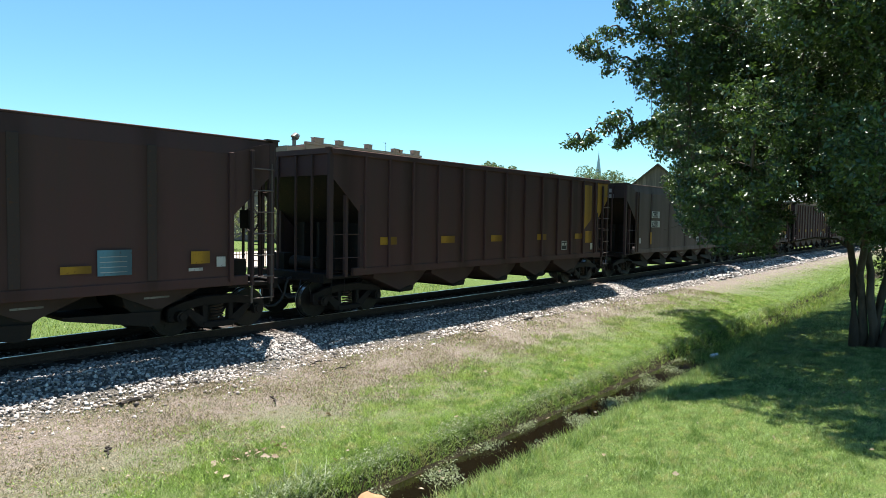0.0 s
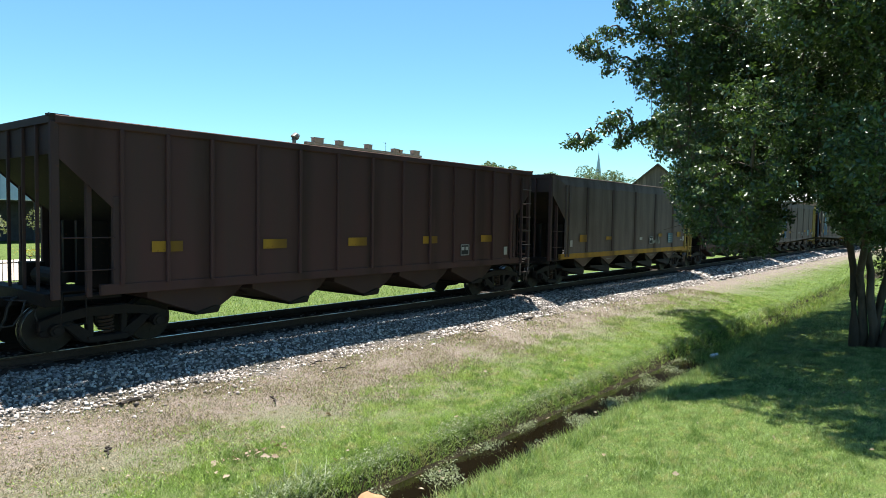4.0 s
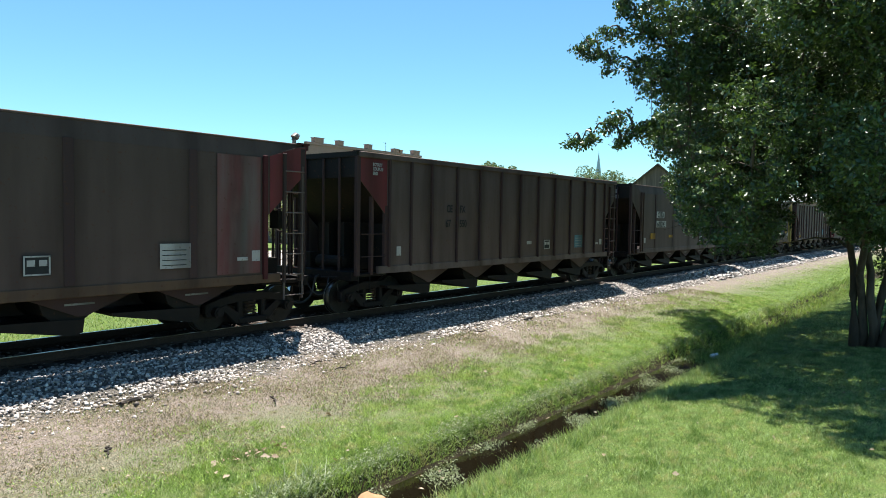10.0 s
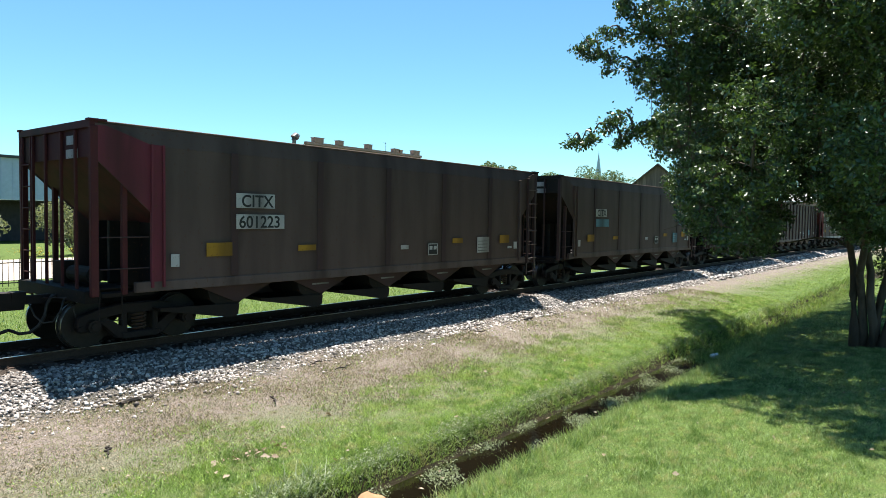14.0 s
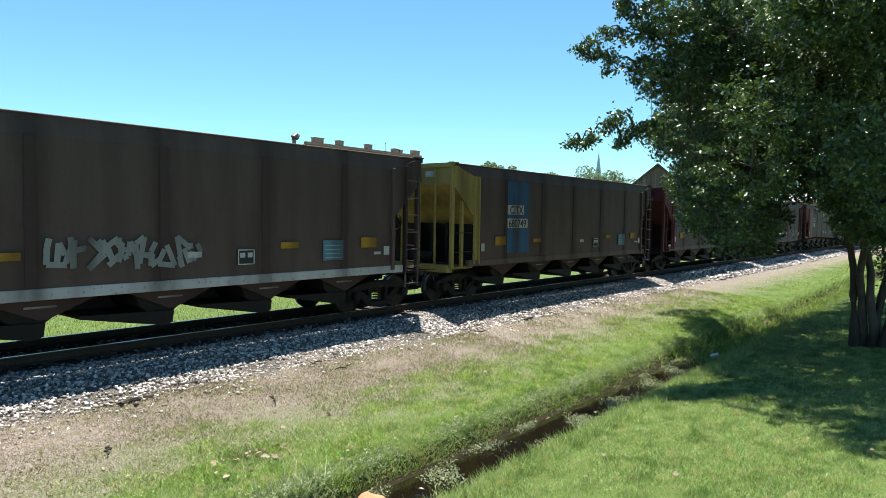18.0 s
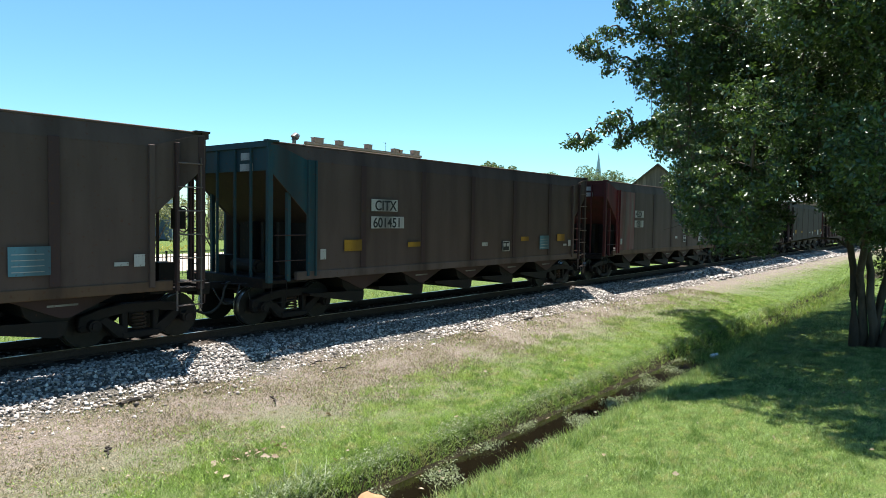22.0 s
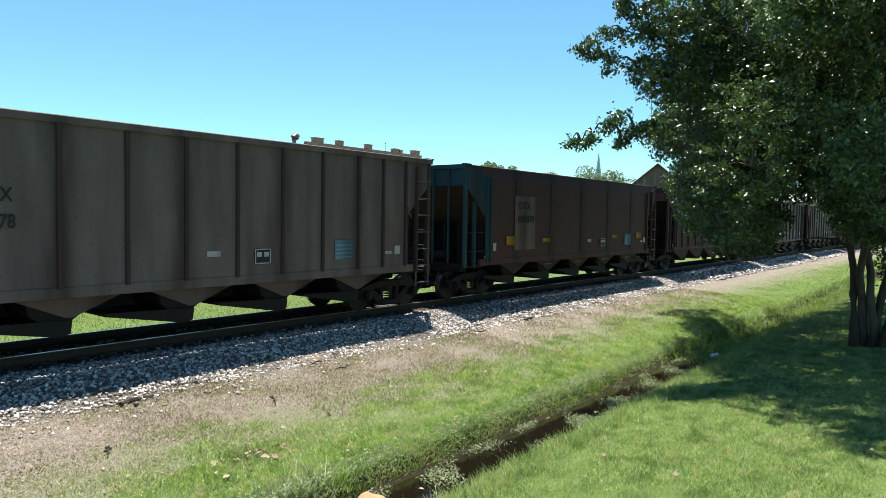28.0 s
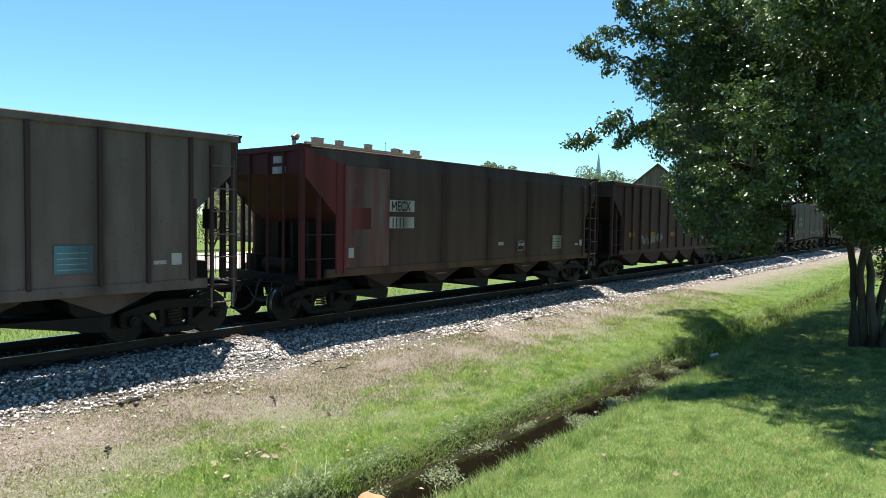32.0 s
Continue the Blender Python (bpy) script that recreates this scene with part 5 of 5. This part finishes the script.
def flat_leaves(x, y, z, size, rng):
    """Dry leaves lying curled on the ground."""
    n = len(x)
    a, s = rng.uniform(0, 6.28, n), size * rng.uniform(0.5, 1.3, n)
    c = np.stack([x, y, z], 1)
    d = np.stack([np.cos(a) * s * 0.5, np.sin(a) * s * 0.5, rng.uniform(-0.1, 0.3, n) * s], 1)
    e = np.stack([-np.sin(a) * s * 0.27, np.cos(a) * s * 0.27, rng.uniform(0.0, 0.3, n) * s], 1)
    up = np.array((0, 0, 1.0)) * s[:, None] * 0.1
    v = np.stack([c - d, c + e + up, c + d, c - e + up], 1).reshape(-1, 3)
    i = np.arange(n)[:, None] * 4
    return v, np.concatenate([i + np.array([[0, 2, 1]]), i + np.array([[0, 3, 2]])], axis=0)


def weeds():
    rng = np.random.default_rng(21)
    x, y = scatter(rng, ((3, 14, 5.9, 6.6, 5200), (14, 30, 5.8, 6.5, 2200), (3, 14, 4.9, 5.9, 2600), (14, 17, 4.95, 5.9, 1200)))
    far = np.clip(0.95 - np.abs(y - 6.22) * 4.2, 0, 1) * np.clip(0.15 + patches(x, y, 3.1, 4), 0, 1)
    wet = np.clip(3.2 * patches(x, y, 3.7, 4) - 1.65, 0, 1) + 0.8 * (y < 5.15) * (patches(x, y, 2.9, 8) > 0.45)
    k = rng.uniform(size=len(x)) < np.where(y > 5.9, far, wet)
    x, y = x[k], y[k]
    z = np.maximum(ground_grid(x, y), -1.01) + rng.uniform(0.0, 0.055, len(x))
    v, f = leaf_cards(np.stack([x, y, z], 1), 0.032, rng, -0.3)
    tagged(new("ditch_weeds", array_mesh("ditch_weeds", v, f, "weed")), "silvery green leafy weeds on the ditch bank", "weeds", kind="stuff")
    x, y = scatter(rng, ((3, 16, -1, 4.6, 0.5), (2, 16, 6.3, 10.6, 2.2), (16, 30, 6.3, 10.6, 1.2), (4.9, 5.7, 6.9, 7.6, 26), (4, 16, 5.0, 5.8, 2.5)))
    z = np.maximum(ground_grid(x, y), -1.0) + 0.03
    v, f = flat_leaves(x, y, z, 0.075, rng)
    x, y = np.append(x, rng.normal(5.25, 0.22, 16)), np.append(y, rng.normal(7.2, 0.16, 16))
    x, y = np.append(x, rng.uniform(4.3, 5.2, 7)), np.append(y, rng.uniform(6.9, 7.4, 7))
    v2, f2 = flat_leaves(x[-23:], y[-23:], ground_grid(x[-23:], y[-23:]) + 0.035, 0.10, rng)
    v, f = np.concatenate([v, v2]), np.concatenate([f, f2 + len(v)])
    tagged(new("leaf_litter", array_mesh("leaf_litter", v, f, "litter")), "scattered dry tan leaves on the grass", "leaves", kind="stuff")


weeds()
verge_specks()


# ---- the tree ----
def tree(base, centre, size, count, label, sprayed):
    """A crown of many lobes of leaf clusters on crooked branches round leaning stems."""
    base = Vector(base)
    root = tagged(empty("tree", base), label, "tree")
    rng = np.random.default_rng(3)
    limbs = []
    stems = (((-0.10, 0.22, 0), (-0.15, 0.30, 1.9), (-0.35, 0.55, 3.4), (-1.6, 1.2, 5.6)), ((0.05, 0.05, 0), (-0.35, 0.10, 1.8), (-1.8, -0.3, 4.0), (-3.2, -0.6, 7.0)),
             ((0.15, -0.15, 0), (0.05, -0.35, 1.9), (-0.6, -1.0, 4.2), (-1.5, -1.8, 7.6)), ((0.0, -0.30, 0), (0.25, -0.75, 2.0), (0.4, -1.6, 4.5), (0.2, -2.4, 7.2)), ((-0.15, -0.1, 0), (-0.25, -0.1, 1.9), (-1.2, 0.4, 4.2), (-3.2, 1.2, 6.0)))
    for i, pts in enumerate(stems):
        bm = bmesh.new()
        fine = []
        for a, b in zip(pts, pts[1:]):
            for k in range(3):
                fine.append(Vector(a).lerp(Vector(b), k / 3) + Vector(rng.normal(0, 0.03, 3)))
        fine.append(Vector(pts[-1]))
        fine[0] = Vector(pts[0]) - Vector((0, 0, 0.15))
        tube(bm, fine, [0.105 - 0.007 * k if k else 0.135 for k in range(len(fine))], 9)
        part("trunk", bm, "bark", root, smooth=True)
        limbs += fine[3:]
    # lobes: the crown, and a few sprays that reach out
    lobes = []
    while len(lobes) < count:
        v = rng.uniform(-1, 1, 3)
        q = np.linalg.norm(v)
        if 0.2 < q < 1:
            p = np.array(centre) + v * np.array(size)
            if p[2] > (2.5 if p[1] > 0.24 * p[0] or p[1] < 0.13 * p[0] else 4.0) and p[0] * 0.628 - p[1] * 0.777 > (0.335 - 0.016 * max(0, p[2] - 5)) * (p[0] * 0.777 + p[1] * 0.628) + 1.05:
                lobes.append((*p, rng.uniform(0.75, 1.15)))
    sprays = ((13.3, 7.0, 6.1, 0.22), (13.4, 6.8, 6.2, 0.26), (13.5, 6.6, 6.0, 0.27), (13.6, 6.4, 5.8, 0.30), (13.5, 6.5, 6.4, 0.19), (13.7, 6.2, 6.4, 0.30), (13.7, 6.1, 7.0, 0.33), (13.8, 5.8, 6.4, 0.33), (13.8, 5.9, 5.7, 0.27), (13.9, 5.7, 5.8, 0.38), (14.0, 5.4, 5.2, 0.42), (14.0, 5.3, 6.5, 0.55), (14.1, 5.1, 5.7, 0.55), (14.2, 4.9, 4.9, 0.55), (14.2, 4.9, 4.3, 0.46),
              (12.3, 6.6, 4.0, 0.14), (12.3, 6.4, 4.0, 0.18), (12.4, 6.2, 4.1, 0.20), (12.6, 6.0, 4.3, 0.24), (12.7, 5.8, 4.5, 0.24), (12.7, 5.7, 4.0, 0.18), (12.8, 5.5, 4.2, 0.28), (12.9, 5.2, 4.2, 0.30), (13.0, 5.0, 4.3, 0.38), (13.1, 4.7, 3.9, 0.48), (13.2, 4.4, 3.5, 0.40), (13.2, 4.3, 3.1, 0.42), (13.2, 4.3, 2.7, 0.40), (13.3, 3.9, 2.4, 0.50),
              (18.2, 6.0, 2.5, 0.6), (16.8, 4.8, 2.3, 0.7), (17.5, 4.3, 2.3, 0.6), (16.4, 4.1, 2.3, 0.55), (15.2, 3.9, 2.4, 0.6), (17.2, 5.0, 2.8, 0.8),
              (21.0, 7.5, 3.8, 0.5), (22.9, 7.9, 3.6, 0.6), (21.8, 6.9, 4.0, 0.7), (19.9, 6.7, 3.4, 0.5), (19.4, 6.1, 3.6, 0.6), (22.0, 6.3, 4.2, 0.7), (20.0, 5.4, 3.8, 0.7), (18.0, 6.1, 3.1, 0.45), (17.2, 5.3, 3.6, 0.5), (20.8, 6.2, 3.2, 0.6), (19.2, 5.0, 2.6, 0.55), (21.0, 5.2, 2.9, 0.6), (18.6, 5.4, 2.3, 0.5), (20.4, 5.8, 2.4, 0.5), (19.0, 4.6, 2.2, 0.45), (17.3, 2.4, 3.1, 0.60), (16.9, 1.9, 3.2, 0.70), (17.9, 1.8, 2.5, 0.60), (19.3, 2.4, 2.6, 0.55), (16.3, 2.4, 3.5, 0.60), (15.9, 1.8, 3.6, 0.80), (16.9, 1.5, 2.9, 0.70), (20.4, 2.3, 2.3, 0.50), (18.4, 1.7, 2.2, 0.50), (18.4, 4.6, 2.4, 0.55), (19.5, 4.4, 2.6, 0.55), (17.4, 4.5, 2.0, 0.50), (19.5, 4.6, 1.9, 0.42), (18.5, 4.1, 3.2, 0.70), (17.6, 3.6, 3.4, 0.60), (17.7, 3.1, 3.4, 0.60), (17.8, 2.8, 3.5, 0.60), (21.6, 4.2, 3.5, 0.60), (19.8, 2.7, 2.6, 0.50), (21.8, 3.2, 3.2, 0.60), (18.2, 5.3, 2.1, 0.50), (20.2, 5.6, 2.7, 0.70), (19.0, 6.2, 2.4, 0.45), (21.8, 2.6, 3.2, 0.80), (23.8, 2.5, 3.6, 0.90), (19.6, 3.8, 4.0, 0.80), (18.7, 3.0, 4.2, 0.80), (20.6, 7.3, 3.5, 0.55), (21.4, 7.2, 4.4, 0.6), (22.3, 7.6, 4.3, 0.6), (19.6, 6.4, 4.2, 0.6), (18.8, 6.0, 4.4, 0.55), (23.2, 8.1, 4.2, 0.5), (13.5, 6.1, 7.0, 0.26), (13.7, 5.9, 6.7, 0.30), (13.7, 5.6, 6.9, 0.32), (13.9, 5.5, 6.5, 0.32), (14.0, 5.2, 6.8, 0.34), (13.5, 6.0, 7.3, 0.28), (14.1, 5.3, 6.1, 0.30), (13.9, 5.7, 6.3, 0.28), (19.9, 6.8, 7.9, 0.9), (19.2, 5.6, 7.0, 1.0), (19.1, 6.1, 6.6, 1.0), (18.4, 4.9, 7.7, 1.0), (18.0, 6.1, 3.4, 0.7), (18.5, 6.1, 4.6, 0.8), (18.9, 6.6, 5.8, 0.7),
              (23.4, 9.5, 5.6, 0.5), (24.2, 9.4, 5.7, 0.5), (24.9, 9.2, 5.6, 0.5), (25.5, 8.9, 5.7, 0.55), (24.2, 8.8, 5.6, 0.55), (23.3, 8.6, 5.5, 0.5), (24.9, 8.4, 5.6, 0.65), (22.6, 7.9, 5.4, 0.6), (23.6, 7.9, 5.5, 0.65), (24.4, 7.5, 5.4, 0.7), (22.0, 7.0, 5.2, 0.8), (23.2, 6.9, 5.3, 0.8), (21.2, 6.2, 5.0, 0.8), (21.0, 5.6, 4.4, 0.9), (17.6, 6.4, 5.2, 0.7), (18.4, 6.3, 5.2, 0.7), (19.4, 6.6, 5.3, 0.7), (18.6, 6.1, 5.6, 0.8), (17.2, 5.9, 5.8, 0.8), (19.8, 6.7, 5.6, 0.8), (20.5, 7.2, 5.2, 0.7), (16.4, 5.5, 5.4, 0.7), (15.6, 5.0, 5.0, 0.7), (17.0, 5.6, 4.3, 0.7), (14.5, 5.4, 7.0, 0.70), (14.7, 5.0, 7.1, 0.70), (14.8, 4.7, 6.8, 0.70), (14.7, 5.0, 6.3, 0.70), (14.9, 4.4, 6.9, 0.70), (14.8, 4.5, 6.1, 0.70), (14.7, 4.9, 5.6, 0.70), (22.6, 8.2, 5.8, 0.60), (19.8, 6.8, 4.8, 0.60), (22.3, 7.5, 5.3, 0.60), (21.2, 6.8, 5.8, 0.60), (22.7, 6.9, 4.8, 0.60), (18.6, 6.3, 5.3, 0.60), (23.8, 7.0, 5.8, 0.60), (19.1, 6.2, 4.8, 0.60), (21.0, 6.2, 5.3, 0.60), (24.9, 6.6, 5.8, 0.60), (27.2, 6.4, 4.8, 0.60), (15.0, 5.8, 4.3, 0.30), (16.5, 5.9, 5.4, 0.55), (15.4, 5.1, 4.4, 0.55), (13.6, 5.5, 5.4, 0.55), (16.6, 5.3, 4.4, 0.55), (15.9, 4.8, 4.9, 0.55), (14.0, 5.0, 5.4, 0.55), (17.7, 5.0, 4.4, 0.55),
              (19.8, 7.4, 5.1, 0.75), (17.4, 6.3, 4.8, 0.75), (21.7, 8.0, 4.8, 0.50), (21.9, 7.9, 5.1, 0.70), (19.6, 7.7, 6.8, 0.70), (19.0, 7.5, 6.5, 0.70), (21.1, 3.1, 3.4, 0.75),
              (19.7, 2.0, 2.0, 0.50), (19.5, 1.75, 1.4, 0.42), (19.6, 1.65, 0.9, 0.36), (20.0, 1.9, 1.6, 0.40))
    low = ((30.2, 5.0, 4.0, 0.75), (31.5, 5.2, 4.0, 0.75), (33.1, 5.0, 3.4, 0.75), (31.7, 4.5, 2.8, 0.75), (30.9, 3.7, 2.5, 0.75), (33.8, 4.0, 2.5, 0.75), (31.3, 5.3, 3.7, 0.50), (34.7, 4.8, 2.5, 0.75))
    lobes += list(sprays if sprayed else low)
    pts = []
    anchor = [base + p for p in limbs]
    for x, y, z, r in sorted(lobes, key=lambda q: (Vector(q[:3]) - base).length):
        c = Vector((x, y, z))
        near = min(anchor, key=lambda p: (p - c).length + max(0, p.z - c.z))
        way = [near.lerp(c, k) + Vector((0, 0, 0.9 * k * (1 - k))) + Vector(rng.normal(0, 0.11, 3)) * min(1, (c - near).length / 3) for k in (0.22, 0.42, 0.6, 0.8)]
        twigs = bmesh.new()
        tube(twigs, [p - base for p in (near, *way, c)], [0.034, 0.028, 0.022, 0.016, 0.011, 0.007], 5)
        for _ in range(5):
            d = Vector(rng.normal(size=3)) * r * 0.55
            tube(twigs, [c - base, c - base + d], [0.008, 0.003], 4)
        part("branch", twigs, "bark", root)
        anchor.append(c)
        # clusters of leaves on the outer twigs of the lobe
        m = int((95 if x > 20.5 else 70) * r * r) + 5
        v = rng.normal(size=(m, 3))
        v /= np.linalg.norm(v, axis=1)[:, None]
        seeds = np.array(c) + v * (r * rng.uniform(0.2, 1.0, m) ** 0.55)[:, None] * np.array((1, 1, 0.8))
        k = rng.integers(14, 34, m)
        q = np.repeat(seeds, k, axis=0) + rng.normal(0, 0.072, (k.sum(), 3)) * np.array((1, 1, 0.7))
        pts.append(q - np.array(base))
    part_leaves("crown", np.concatenate(pts), 0.090, "leaf", root, rng)


tree((19.0, 2.15, -0.50), (16.2, 3.0, 5.1), (5.2, 5.0, 3.3), 116, "leafy multi-stemmed tree shading the lawn", True)
tree((29.5, 0.6, -0.42), (25.8, 3.6, 5.0), (8.5, 3.4, 2.7), 120, "leafy tree farther along the ditch", False)


# ---- small things on the ground ----
def boulder(at, size, name, label, mat):
    bm = bmesh.new()
    bmesh.ops.create_icosphere(bm, subdivisions=3, radius=1)
    for v in bm.verts:
        k = 1 + 0.25 * noise.noise(v.co * 1.3 + Vector(at)) + 0.07 * noise.noise(v.co * 5)
        v.co = Vector((v.co.x * size[0], v.co.y * size[1], v.co.z * size[2])) * k
    ob = part(name, bm, mat, None, smooth=True, at=at)
    return tagged(ob, label, "stone")


boulder((5.45, 5.42, -0.92), (0.24, 0.18, 0.17), "boulder", "orange-tan sandstone lump beside the ditch", "sandstone")


def plastic_bag(at):
    """A crumpled bag caught in the ditch."""
    bm = bmesh.new()
    bmesh.ops.create_icosphere(bm, subdivisions=3, radius=1)
    for v in bm.verts:
        k = 1 + 0.5 * noise.noise(v.co * 2.1 + Vector((3, 1, 0))) + 0.2 * noise.noise(v.co * 6)
        v.co = Vector((v.co.x * 0.17, v.co.y * 0.11, v.co.z * 0.07)) * k
    tagged(part("plastic_bag", bm, "carwhite", None, at=at), "crumpled white plastic bag in the ditch", "litter")


plastic_bag((17.8, 5.3, -0.99))


def stick(at, length, ang, label="dark weathered piece of wood lying on gravel", name="driftwood", r=0.03):
    rng = random.Random(int(at[0] * 100))
    bm = bmesh.new()
    n = 6
    pts = [((i / n - 0.5) * length, rng.uniform(-0.04, 0.04), rng.uniform(0, 0.03)) for i in range(n + 1)]
    tube(bm, pts, [r * (0.4 + 0.6 * math.sin(math.pi * (i + 0.6) / (n + 1.2))) for i in range(n + 1)], 6)
    ob = part(name, bm, "wood", None, at=at)
    ob.rotation_euler = (0, 0, math.radians(ang))
    return tagged(ob, label, "wood")


for x, y, l, a in ((5.15, 10.35, 0.62, 12), (9.0, 9.75, 0.42, 8), (8.8, 10.3, 0.4, 20), (14.2, 10.15, 0.35, -20), (3.9, 8.6, 0.35, 70), (6.7, 8.9, 0.5, 60), (17.0, 10.4, 0.6, 5)):
    stick((x, y, ground_z(x, y) + 0.03), l, a, r=0.04 if l > 0.55 else 0.016)


def motions():
    for n, car in CARS:
        x = LEAD0 + PITCH * n + SHIFT.get(n, 0.0)
        walk(car, [(0, pose(x, YC, 0)), (16.0, pose(x - SPEED * 16, YC, 0)), (32.0, pose(x - SPEED * 32, YC, 0))])
    # wheels turn while their hopper is on the stretch before the camera
    turn = -math.degrees(SPEED / FPS / 0.42)
    for w, dx, n in WHEELS:
        x = LEAD0 + PITCH * n
        first = max(0, int((x - 45) / SPEED * FPS))
        last = min(32 * FPS, int((x + 22) / SPEED * FPS))
        rows = [(0, pose(dx, 0, 0.42))] if first > 0 else []
        rows += [(k / FPS, pose(dx, 0, 0.42, 0, (k - first) * turn, 0)) for k in range(min(first, 32 * FPS), last + 1)]
        if last < 32 * FPS:
            rows.append((32.0, pose(dx, 0, 0.42, 0, max(0, last - first) * turn, 0)))
        if len(rows) > 1:
            walk(w, rows)


motions()
